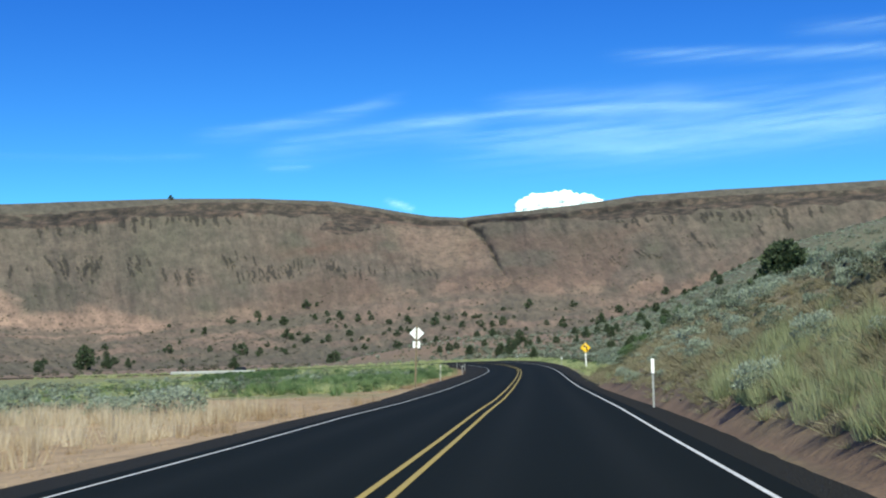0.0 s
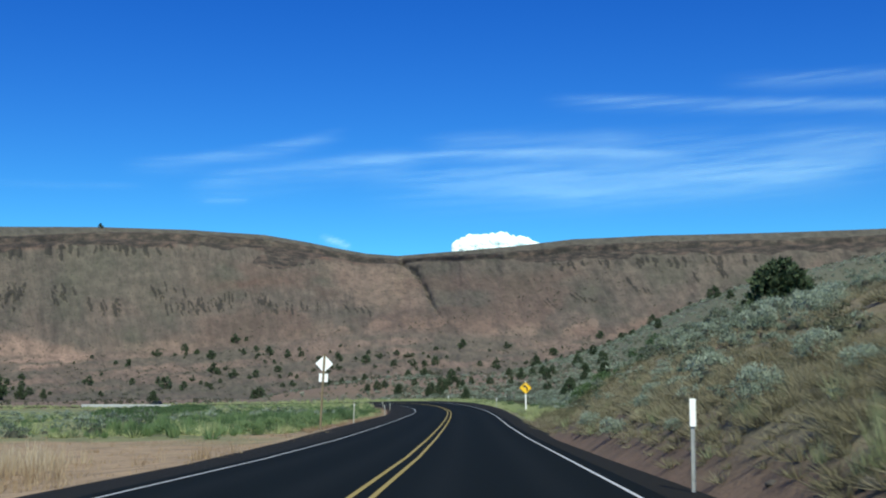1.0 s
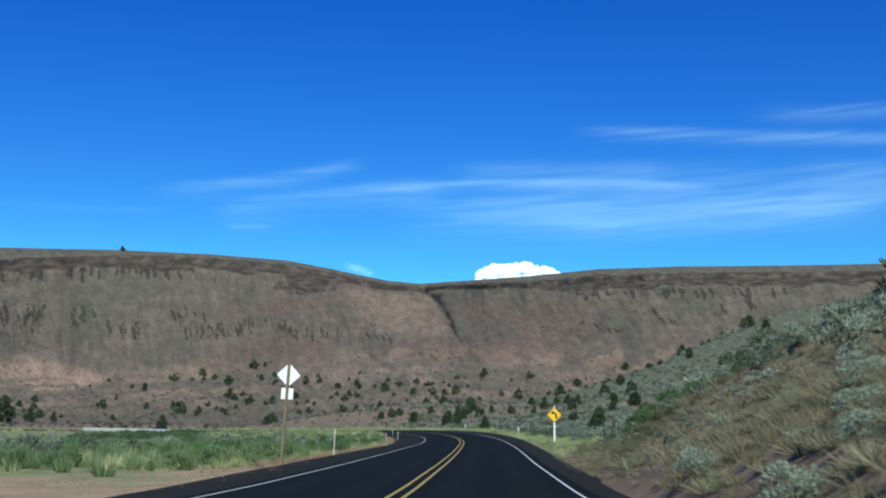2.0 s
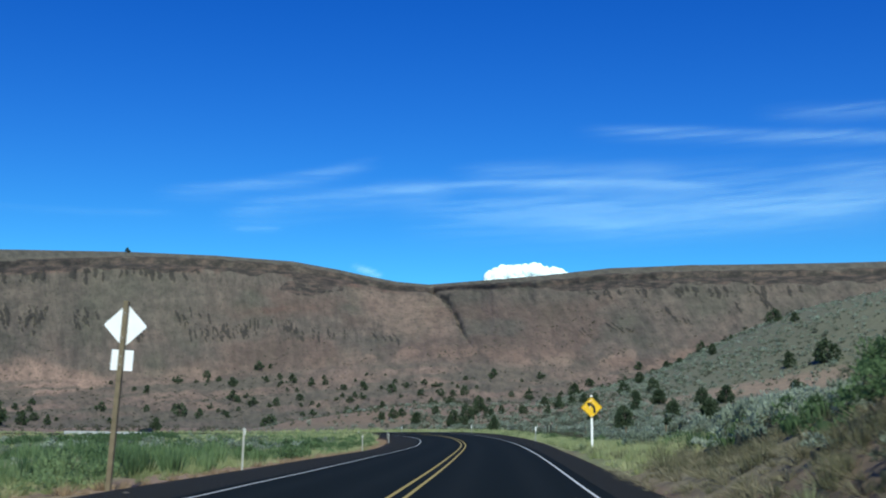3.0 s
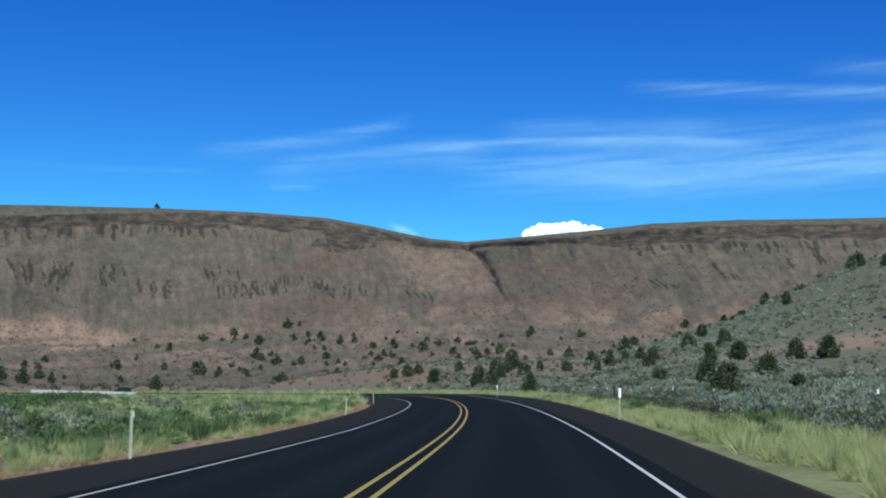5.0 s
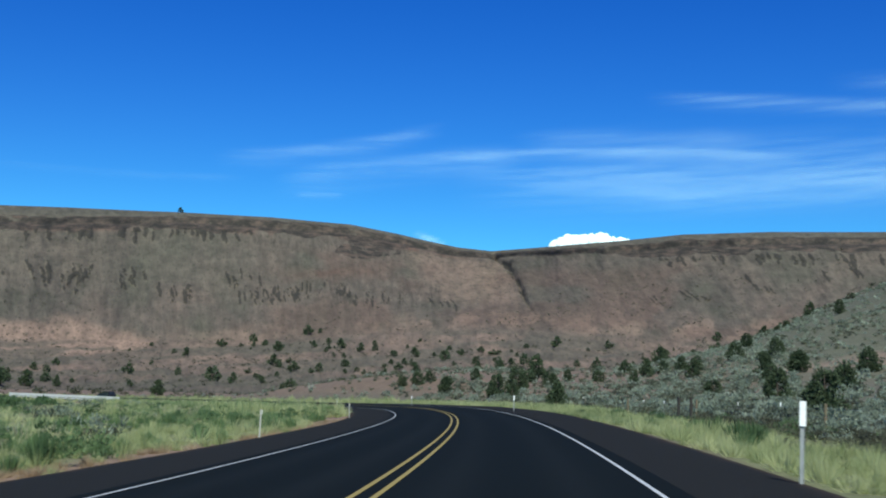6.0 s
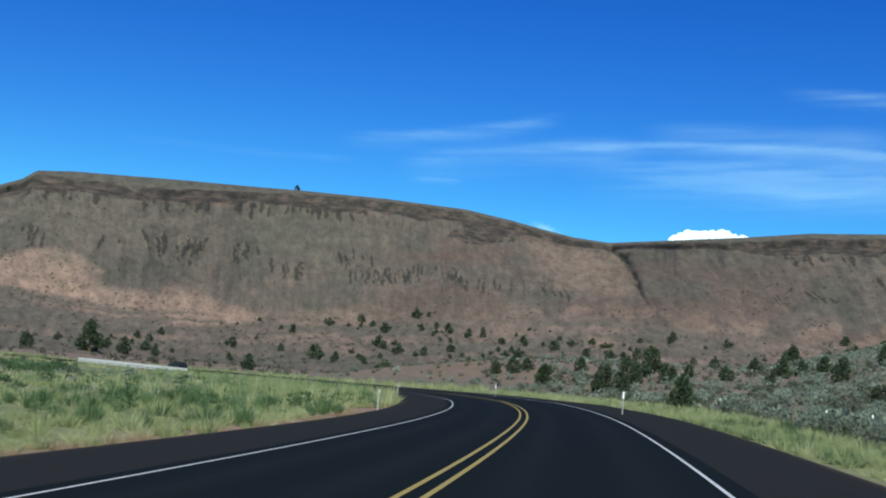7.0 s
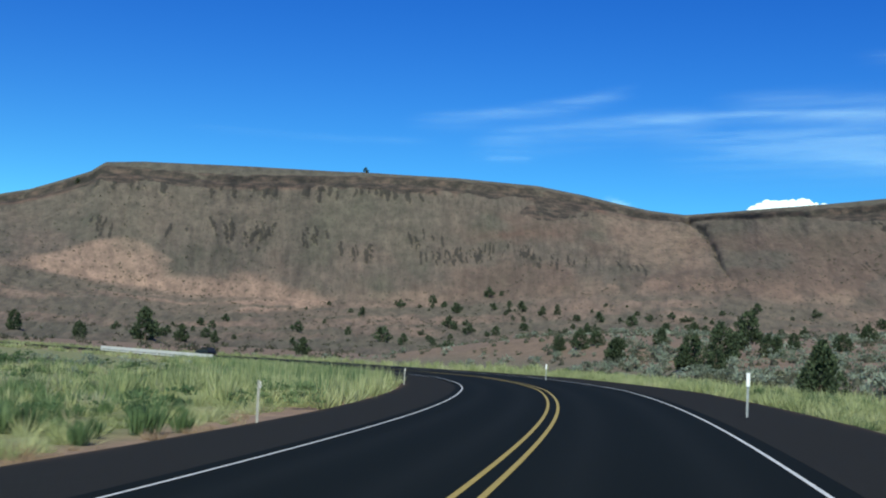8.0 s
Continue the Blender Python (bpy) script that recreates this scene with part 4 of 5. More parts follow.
sage("meadow_sagebrush", 2300, (-110, -14, 24, 340), lambda x, y, s, u: on_left(u) * smooth((-u - 17) / 6) * patchy(x, y, .09, 109, .45 - 0.07 * smooth((140 - s) / 30), .06) * (1 - 0.7 * smooth((s - 215) / 20) * smooth((36 + u) / 6)),
     0.8, 2.2, MID_BUSH, "grey-green sagebrush scattered in the meadow", tall=0.8)
sage("fan_shrubs", 4300, (-760, 280, 430, 1380), lambda x, y, s, u: patchy(x, y, .012, 127, .45, .3), 1.5, 4.4, TINY_BUSH,
     "small dark shrubs dotting the slope below the mesa", tall=0.75, mat=SHRUB_LEAF)

grass("dry_grass", 3600, (-40, -6, 14, 84), lambda x, y, s, u: smooth((-u - 4.9) / 0.8) * smooth((70 + 14 * (fbm(x * .1, y * .1, 111) - .5) - y - 0.5 * (u + 8)) / 12)
      * patchy(x, y, .25, 112, .50, .04), (.10, .3), (.35, .9), 14, 0.011, 0.3, STRAW, "pale straw-dry grass stalks beside the highway")
grass("stubble", 2600, (-40, -6, 14, 100), lambda x, y, s, u: smooth((-u - 4.9) / 0.6) * smooth((100 - y) / 10), (.2, .5), (.06, .18), 14, 0.014, 0.6, STRAW,
      "short dry stubble on the bare tan field")


def dirt_gap(s, u):
    """Bare reddish dirt where the meadow edge draws back behind a post."""
    return 1 - 0.95 * np.exp(-((s - 246) / 7) ** 2) * smooth((9.6 + u) / 0.8)


def weed_keep(x, y, s, u):
    edge = smooth((-u - 7.6 - 2.6 * fbm(s * .10, s * 0, 6)) / 1.2)
    return on_left(u) * edge * np.maximum(smooth((s - 86) / 12), smooth((-u - 24) / 6)) * patchy(x, y, .13, 113, .45, .08)


sage("dry_stalks", 2600, (20, 74, -21, -6.6), lambda x, y, s, u: smooth((-u - 6.4 - 0.12 * np.clip(s - 40, 0, 30)) / 1.2) * smooth((72 - s) / 10) * patchy(x, y, .22, 155, .47, .05), 0.7, 1.35, STALK,
     "pale bleached weed stalks standing in the dry field", tall=0.95, mat=PALE_STRAW, category="grass", along=True)
sage("meadow_grass", 2900, (92, 300, -14.5, -6.9), lambda x, y, s, u: smooth((-u - 7.4 - 1.8 * fbm(s * .10, s * 0, 6) * smooth((262 - s) / 20)) / .7) * smooth((s - 92) / 10) * patchy(x, y, .17, 117, .40, .25) * dirt_gap(s, u),
     0.45, 1.05, SOFT_TUSSOCK, "soft yellow-green meadow grass in low tussocks", tall=0.8, mat=WEED_YELLOW, category="grass", along=True)
sage("meadow_rye", 700, (92, 310, -20, -8.0), lambda x, y, s, u: smooth((-u - 8.2) / 1.0) * patchy(x, y, .16, 165, .49, .05) * dirt_gap(s, u), 0.6, 1.15, TALL_WEED,
     "tall blue-green wild rye clumps in the meadow", tall=1.05, mat=WEED_GREEN, category="grass", along=True)
sage("meadow_weeds", 560, (98, 136, -25, -10.2), lambda x, y, s, u: patchy(x, y, .16, 175, .50, .06), 0.8, 1.45, TALL_WEED,
     "dense stand of tall leafy green weeds", tall=1.15, mat=WEED_GREEN, category="grass", along=True)
sage("meadow_sagebrush", 620, (104, 200, -36, -13), lambda x, y, s, u: patchy(x, y, .12, 183, .50, .06), 0.8, 1.8, MID_BUSH,
     "grey-green sagebrush mixed into the meadow grass", tall=0.8, along=True)
sage("meadow_bushes", 420, (104, 200, -30, -11), lambda x, y, s, u: patchy(x, y, .13, 185, .52, .05), 0.8, 1.7, MID_BUSH,
     "dark green bushes mixed into the meadow grass", tall=0.9, mat=WEED_DARK, category="bushes", along=True)
sage("meadow_straw", 2600, (96, 320, -36, -9.0), lambda x, y, s, u: patchy(x, y, .1, 167, .49, .08) * smooth((-u - 9) / 5), 0.5, 1.2, SOFT_MOUND,
     "pale seeding grass among the green of the meadow", tall=0.9, mat=PALE_GRASS, category="grass", along=True)
sage("meadow_grass", 4200, (88, 340, -46, -13), lambda x, y, s, u: smooth((s - 90) / 10) * patchy(x, y, .12, 118, .42, .22) * (1 - 0.6 * smooth((-u - 20) / 5) * smooth((205 - s) / 20)),
     0.6, 1.4, SOFT_MOUND, "yellow-green meadow grass further from the highway", tall=0.85, mat=WEED_YELLOW, category="grass", along=True)
sage("meadow_grass", 1900, (190, 345, -78, -44), lambda x, y, s, u: patchy(x, y, .1, 116, .36, .5), 0.9, 1.8, COARSE_TUSSOCK,
     "rough meadow grass far from the highway", tall=0.65, mat=WEED_YELLOW, category="grass", along=True)
sage("green_weeds", 4200, (-80, -8, 22, 330), lambda x, y, s, u: weed_keep(x, y, s, u) * smooth((fbm(x * .09, y * .09, 169) - .40) * 6), 0.6, 1.5, SOFT_MOUND, "tall green weeds growing thick in the roadside meadow", tall=1.0, mat=WEED_GREEN, category="weeds")
sage("willow_thicket", 520, (205, 335, -52, -37), lambda x, y, s, u: patchy(x, y, .09, 171, .42, .2), 1.4, 2.6, MID_BUSH,
     "dark green willow thicket along the far side of the meadow", tall=0.85, mat=WEED_DARK, category="bushes", along=True)
sage("weed_clumps", 620, (92, 300, -24, -8.0), lambda x, y, s, u: smooth((-u - 8.4) / 1.2) * patchy(x, y, .14, 151, .52, .03), 0.7, 1.5, LEAFY_WEED,
     "thick clumps of tall dark green weeds", tall=1.0, mat=WEED_DARK, category="weeds", along=True)
sage("bend_weeds", 1500, (250, 400, -18, -7.4), lambda x, y, s, u: patchy(x, y, .1, 143, .38, .5), 0.9, 1.7, SOFT_MOUND,
     "tall yellow-green weeds inside the bend", tall=1.2, mat=WEED_YELLOW, category="weeds", along=True)
sage("bend_weeds", 800, (256, 400, -18, -7.8), lambda x, y, s, u: patchy(x, y, .1, 144, .46, .15), 1.0, 1.8, SOFT_MOUND,
     "tall dark green weeds inside the bend", tall=1.25, mat=WEED_GREEN, category="weeds", along=True)
sage("meadow_bushes", 200, (92, 300, -16, -8.4), lambda x, y, s, u: patchy(x, y, .2, 145, .5, .03), 0.8, 1.6, FINE_BUSH,
     "rounded leafy green bushes near the meadow edge", tall=0.95, mat=WEED_GREEN, category="bushes", along=True)
sage("meadow_bushes", 1100, (-70, -8, 80, 330), lambda x, y, s, u: on_left(u) * smooth((-u - 9) / 3) * patchy(x, y, .1, 141, .52, .02), 0.7, 1.6, MID_BUSH,
     "leafy green bushes rising from the meadow", tall=0.9, mat=WEED_DARK, category="bushes")
sage("straw_fringe", 1500, (92, 300, -9.2, -6.9), lambda x, y, s, u: smooth((-u - 7.1) / .5) * patchy(x, y, .3, 153, .5, .05) * dirt_gap(s, u), 0.3, 0.75, SOFT_TUSSOCK,
     "pale dry grass fringing the dirt edge", tall=0.7, mat=STRAW, category="grass", along=True)
sage("verge_grass", 4600, (96, 300, 5.5, 10.6), lambda x, y, s, u: smooth((u - 3.9 - shoulder_width(s, 1) - 0.5 * fbm(s * .3, s * 0, 12)) / .5) * patchy(x, y, .2, 119, .4, .55) * smooth((s - 103) / 10),
     0.4, 0.9, BANK_MOUND, "yellow-green grass along the gravel shoulder", tall=0.9, mat=WEED_YELLOW, category="grass", along=True)
sage("verge_grass", 3600, (96, 345, 8.6, 16.0), lambda x, y, s, u: smooth((10.6 + 2.0 * smooth((s - 165) / 30) + 1.2 * np.sin(s * .13) - u) / 2.5) * patchy(x, y, .2, 119, .4, .3) * smooth((s - 106) / 10),
     0.5, 1.15, SOFT_MOUND, "yellow-green grass between shoulder and sagebrush", tall=0.8, mat=WEED_YELLOW, category="grass", along=True)
sage("verge_weeds", 1100, (96, 330, 7.4, 15.0), lambda x, y, s, u: smooth((u - 5.0 - shoulder_width(s, 1)) / 1) * patchy(x, y, .15, 129, .46, .08), 0.5, 1.3, LEAFY_WEED,
     "darker green weeds in the verge", tall=0.8, mat=WEED_DARK, category="weeds", along=True)
sage("verge_grass", 1100, (243, 330, 7.5, 14.0), lambda x, y, s, u: patchy(x, y, .2, 126, .38, .4), 0.9, 1.6, SOFT_MOUND,
     "tall yellow-green grass round the outside of the bend", tall=0.75, mat=WEED_YELLOW, category="grass", along=True)
sage("verge_weeds", 420, (205, 250, 7.3, 9.6), lambda x, y, s, u: patchy(x, y, .3, 130, .4, .3), 0.5, 1.0, COARSE_TUSSOCK,
     "dark green weeds hugging the gravel shoulder", tall=0.55, mat=WEED_DARK, category="weeds", along=True)
sage("far_verge", 2200, (330, 520, -14.0, 14.0), lambda x, y, s, u: smooth((np.abs(u) - 6.2) / 1) * patchy(x, y, .1, 120, .4, .45), 1.4, 2.6, COARSE_TUSSOCK,
     "yellow-green grass along the far highway", tall=0.7, mat=WEED_YELLOW, category="grass", along=True)
sage("bank_grass", 2000, (16, 84, 4.7, 16.0), lambda x, y, s, u: smooth((u - 4.8 - 0.5 * fbm(s * .5, s * 0, 14)) / 0.6) * np.maximum(patchy(x, y, .4, 121, .40, .45), 0.7 * smooth((9.5 - u) / 2)), 0.3, 0.7, SOFT_TUSSOCK,
     "olive and tan bunch grass covering the cut bank", tall=0.45, mat=BUNCH, category="grass", along=True)
sage("bank_grass", 6800, (16, 128, 4.7, 16.0), lambda x, y, s, u: smooth((u - 4.9) / .5) * smooth((112 - s) / 10), 0.4, 0.95, BANK_MOUND,
     "short tan and olive turf on the cut bank", tall=0.42, mat=BUNCH, category="grass", along=True)
sage("bank_grass", 1900, (16, 74, 5.2, 8.6), lambda x, y, s, u: smooth((u - 5.3 - 0.5 * fbm(s * .5, s * 0, 14)) / 0.5) * smooth((8.6 - u) / 1.5), 0.45, 0.9, BANK_MOUND,
     "soft olive grass along the foot of the bank", tall=0.62, mat=BUNCH, category="grass", along=True)
sage("bank_grass", 900, (84, 126, 5.3, 14.0), lambda x, y, s, u: smooth((u - 5.5) / .6) * patchy(x, y, .35, 128, .38, .4), 0.4, 1.0, TUSSOCK,
     "long olive grass where the bank runs out", tall=0.7, mat=OLIVE_GRASS, category="grass", along=True)
sage("bank_sagebrush", 520, (86, 128, 6.6, 17.0), lambda x, y, s, u: smooth((u - 6.8) / 1.5) * patchy(x, y, .25, 177, .44, .25), 0.8, 1.6, SILVER_BUSH,
     "silvery sagebrush clumps where the bank runs out", tall=1.05, along=True, apart=1.2)
sage("bank_shrubs", 46, (84, 112, 6.8, 11.0), lambda x, y, s, u: 1.0 + 0 * u, 0.7, 1.5, NEAR_SAGE,
     "dark green leafy shrubs where the bank runs out", tall=0.95, mat=WEED_DARK, category="shrubs", along=True, apart=1.3)
sage("bank_grass", 1900, (10, 122, 6.0, 40.0), lambda x, y, s, u: np.maximum(smooth((u - 15) / 1), smooth((s - 82) / 4) * smooth((u - 5.6) / 0.6)) * patchy(x, y, .3, 122, .38, .35), 0.3, 0.75, COARSE_TUSSOCK,
     "olive bunch grass above the cut bank", tall=0.6, mat=BUNCH, category="grass", along=True)
sage("bank_weeds", 520, (14, 112, 5.0, 10.0), lambda x, y, s, u: smooth((u - 5.0) / .6) * smooth((7.6 - u) / 2) * np.clip(patchy(x, y, .25, 123, .5, .1) + 0.5 * smooth((38 - y) / 8), 0, 1) * smooth((92 - y) / 12),
     0.4, 0.8, SOFT_TUSSOCK, "pale green weeds at the foot of the bank", tall=0.9, mat=BANK_WEED, category="weeds", along=True)
sage("bank_weeds", 2300, (17, 50, 5.1, 10.5), lambda x, y, s, u: smooth((u - 5.0) / .5) * smooth((46 - s) / 8) * smooth((7.8 - u) / 1.5) * patchy(x, y, .3, 124, .40, .5),
     0.45, 0.95, FINE_TUSSOCK, "tall pale green grass at the near foot of the bank", tall=0.95, mat=BANK_WEED, category="weeds", along=True)



# ---------------------------------------------------------------- junipers
def juniper_meshes(rng, clumps, leaves, conic, size):
    """Trunk and crown of a juniper about one unit tall."""
    bm = bmesh.new()
    rings = []
    for k, (zz, rr) in enumerate(((-0.03, 0.045), (0.05, 0.034), (0.3, 0.024), (0.6, 0.012), (0.85, 0.004))):
        ox, oy = rng.normal(0, 0.008, 2) if k else (0, 0)
        rings.append([bm.verts.new((ox + rr * math.cos(a), oy + rr * math.sin(a), zz)) for a in np.linspace(0, 6.283, 7)[:-1]])
    for lo, hi in zip(rings, rings[1:]):
        for i in range(6):
            bm.faces.new((lo[i], lo[(i + 1) % 6], hi[(i + 1) % 6], hi[i]))
    for k in range(9):
        a, z0 = rng.uniform(0, 6.283), rng.uniform(0.12, 0.6)
        L = 0.30 * (1 - z0 * .8)
        t = Vector((math.cos(a) * L, math.sin(a) * L, z0 + 0.12))
        o = Vector((0, 0, z0))
        s = Vector((-math.sin(a), math.cos(a), 0)) * 0.010
        q = [bm.verts.new(o + s), bm.verts.new(o - s), bm.verts.new(o + Vector((0, 0, 0.02))), bm.verts.new(t)]
        for tri in ((0, 1, 3), (1, 2, 3), (2, 0, 3)):
            bm.faces.new([q[i] for i in tri])
    trunk = finish(bm, "trunk", BARK)
    V, F = [], []
    lobes = [(rng.uniform(0, 6.283), rng.uniform(0.0, 0.85), rng.uniform(0.85, 1.2)) for _ in range(20)]
    for k in range(clumps):
        a, h, g = lobes[rng.integers(0, len(lobes))]
        a, h = a + rng.normal(0, .45), np.clip(h + rng.normal(0, .10), 0.0, 0.99)
        prof = (1 - h) ** (0.75 if conic else 0.42) * (0.7 + 0.3 * smooth(h / 0.2)) * (0.40 if conic else 0.44)
        rad = prof * g * rng.uniform(0.1, 1.0) ** 0.6 * 1.05 + 0.01
        c = np.array([math.cos(a) * rad, math.sin(a) * rad, 0.04 + 0.92 * h])
        for j in range(leaves):
            d = rng.normal(0, 1, 3)
            d /= np.linalg.norm(d)
            p = c + d * size * .5
            up = np.array([math.cos(a) * .5, math.sin(a) * .5, 0.9]) + rng.normal(0, .45, 3)
            up /= np.linalg.norm(up)
            sd = np.cross(up, rng.normal(0, 1, 3))
            sd /= np.linalg.norm(sd) + 1e-6
            L, W = size * rng.uniform(.7, 1.3), size * rng.uniform(.25, .45)
            i = len(V)
            V += [p - sd * W, p + sd * W, p + up * L]
            F += [(i, i + 1, i + 2)]
    crown = array_mesh("crown", np.array(V), np.array(F), [JUNIPER_LEAF])
    return trunk, crown


def juniper(meshes, label, group):
    root = new("juniper_tree")
    for name, me in zip(("trunk", "crown"), meshes):
        ob = new(name, me)
        ob.parent = root
    return tagged(root, label, "tree", group)


trng = np.random.default_rng(23)
NEAR_KINDS = [juniper_meshes(trng, 600, 9, c, 0.062) for c in (False, False, False, True)]
MID_KINDS = [juniper_meshes(trng, 300, 7, c, 0.078) for c in (False, False, False, True)]
FAR_KINDS = [juniper_meshes(trng, 80, 5, c, 0.14) for c in (False, True, False)]
_used = {}


def plant(kind, x, y, tall, wide, label, group, turn):
    k = float(reach(x, y))
    x, y, tall = MESA_EYE[0] + (x - MESA_EYE[0]) * k, MESA_EYE[1] + (y - MESA_EYE[1]) * k, tall * k
    z = float(land_z(np.array([x]), np.array([y]))[0]) - 0.05
    m = Matrix.LocRotScale((x, y, z), Euler((0, 0, turn)), None)
    if (id(kind), label) not in _used:
        _used[(id(kind), label)] = juniper(kind, label, group)
        ob = _used[(id(kind), label)]
        ob.matrix_basis = m
    else:
        ob = copy_thing(_used[(id(kind), label)], m)
    ob.scale = (tall * wide, tall * wide, tall)


# x, y, height of the junipers that stand out
FLAT_TREES = [(-5, 350.1, 4.4), (-7, 324.1, 4.0), (-9.7, 318, 3.6), (-1.2, 265, 2.9), (14.3, 367.7, 3.5), (23.7, 453.3, 4.6),
    (20.6, 351.2, 3.2), (16.9, 295.3, 2.2), (32.1, 382.2, 4.1), (29.3, 334.1, 3.7), (42.3, 435.3, 3.4), (38.8, 377.2, 4),
    (34.3, 333.4, 3.4), (31.1, 291.4, 3.5), (16.2, 233, 3.3), (20.9, 226.1, 2), (41.9, 323.9, 3.6), (45.9, 319, 3.8),
    (19.9, 190.5, 3.6), (70.6, 366.3, 4), (92.1, 474.4, 5.1), (91, 441.6, 3.1), (67.7, 453.4, 3.7), (5.2, 346.1, 2.1),
    (-15.1, 351.7, 2), (-91.5, 400.1, 3.6), (-61.8, 403.8, 4.9), (-35.5, 375.9, 2), (-25.7, 334.8, 2), (-23.4, 337, 2.4)]
MORE_FLAT_TREES = [(-18.2, 333.5, 2.7), (-29.4, 378.6, 2), (-22.1, 343.2, 2)]
FAN_TREES = [(51.1, 750.1, 4.8), (92.1, 862.5, 5.7), (15.4, 686, 3.8), (6.1, 668.1, 3), (-3.3, 790.2, 6.1), (25.5, 799.7, 4.6),
    (-17.3, 679.9, 5.1), (-23, 669.7, 3.7), (-28, 661.5, 3.3), (-37.9, 660.9, 3.6), (-179.3, 687, 4.5), (-181.8, 757.1, 4.4),
    (-176.3, 798, 4.7), (-145.7, 733.4, 5.4), (-149.6, 822.7, 6.1), (-143.9, 830, 3.1), (-131.4, 755, 4.3), (-121.2, 626.2, 5.6),
    (-121.6, 539.3, 5.1), (-114.8, 541.2, 4), (-160.7, 562.5, 4), (-142.2, 564.4, 3.1), (-200.6, 572.5, 3), (-106.3, 598.8, 4.2),
    (-98.1, 608.7, 3.8), (-112.5, 732.1, 5.3), (-100, 718.1, 4.1), (-93.2, 723.2, 3.3), (-69.3, 694.1, 4.6), (-64.4, 646.4, 3.2)]
MORE_FAN_TREES = [(-54.3, 685.7, 4.9), (-101.1, 679.3, 2.6), (-117.6, 719, 2.2), (-107, 574, 2.1), (-74, 647.2, 2.3)]
FLAT_TREES += [(-164.0, 468.0, 9.0), (-158.0, 475.0, 5.0), (-176.0, 455.0, 4.5), (-151.0, 480.0, 3.6), (-196.0, 455.0, 5.5), (17.6, 101.5, 3.2), (14.9, 91.8, 4.2), (21.5, 108.0, 3.8)]
FLAT_TREES += [(12.2, 395, 2.9), (19.9, 270.2, 3.4), (21.1, 372, 3.0), (18.1, 376.5, 2.6), (23.5, 369.9, 2.8), (0.3, 355.4, 2.1), (-15, 427, 2.6), (-20, 422.7, 2.2),
    (-7.3, 313.3, 2.2), (82, 558.6, 5.0), (33.2, 227.7, 3.2), (56, 300, 5.2), (78, 360, 6.0), (10.5, 340, 2.4), (-2.5, 331, 2.6), (27.5, 318, 2.6)]
plant_rng = random.Random(8)
for k, (x, y, h) in enumerate(FLAT_TREES + MORE_FLAT_TREES):
    tall = h > 3.4
    plant((NEAR_KINDS if y < 335 else MID_KINDS)[3 if x == -1.2 else k % 3], x, y, h, 1.0 if x in (-164.0, -1.2) else plant_rng.uniform(0.85, 1.2), "dark green juniper standing among the sagebrush" if tall else "low bushy dark green juniper in the sagebrush",
          "junipers on the flat", plant_rng.uniform(0, 6.28))
for k, (x, y, h) in enumerate(FAN_TREES + MORE_FAN_TREES):
    plant(FAR_KINDS[k % 3], x, y, h, plant_rng.uniform(0.95, 1.4), "small dark juniper on the slope below the mesa", "junipers on the slope", plant_rng.uniform(0, 6.28))
# many more, smaller, across the slope and the knoll
count = 0
while count < 150:
    x, y = plant_rng.uniform(-330, 170), plant_rng.uniform(480, 800)
    if plant_rng.random() > float(smooth(np.array([(fbm(np.array([x * .012]), np.array([y * .012]), 131)[0] - .36) * 5]))[0]) or x < -240 + plant_rng.uniform(0, 60):
        continue
    plant(FAR_KINDS[count % 3], x, y, plant_rng.choice((1.6, 1.9, 2.2, 2.6, 3.2)), plant_rng.uniform(1.0, 1.5), "small dark juniper on the slope below the mesa", "junipers on the slope",
          plant_rng.uniform(0, 6.28))
    count += 1
plant(FAR_KINDS[1], -339, 1142, 5.0, 1.3, "lone juniper on the mesa rim", "", 0.4)
plant(FAR_KINDS[1], -528, 999, 5.5, 1.2, "lone juniper high on the mesa face", "", 1.4)

# ---------------------------------------------------------------- signs and posts
def box(bm, x0, x1, y0, y1, z0, z1, bevel=0.0):
    vs = [bm.verts.new((x, y, z)) for z in (z0, z1) for x, y in ((x0, y0), (x1, y0), (x1, y1), (x0, y1))]
    for f in ((3, 2, 1, 0), (4, 5, 6, 7), (0, 1, 5, 4), (1, 2, 6, 5), (2, 3, 7, 6), (3, 0, 4, 7)):
        bm.faces.new([vs[i] for i in f])
    if bevel:
        bmesh.ops.bevel(bm, geom=bm.edges[:], offset=bevel, segments=2, affect="EDGES")


def outline_plate(bm, pts, y0, y1):
    """A flat plate in the x-z plane from an outline, y0 to y1 thick."""
    a, b = [bm.verts.new((x, y0, z)) for x, z in pts], [bm.verts.new((x, y1, z)) for x, z in pts]
    bm.faces.new(a), bm.faces.new(b[::-1])
    for i in range(len(pts)):
        j = (i + 1) % len(pts)
        bm.faces.new((a[j], a[i], b[i], b[j]))
    bmesh.ops.recalc_face_normals(bm, faces=bm.faces[:])


def diamond(half, corner=0.05, n=5):
    pts = []
    for k in range(4):
        a = math.pi / 2 * k
        cx, cz = (half - corner * 1.414) * math.cos(a), (half - corner * 1.414) * math.sin(a)
        for t in np.linspace(-math.pi / 4, math.pi / 4, n):
            pts.append((cx + corner * math.cos(a + t), cz + corner * math.sin(a + t)))
    return pts


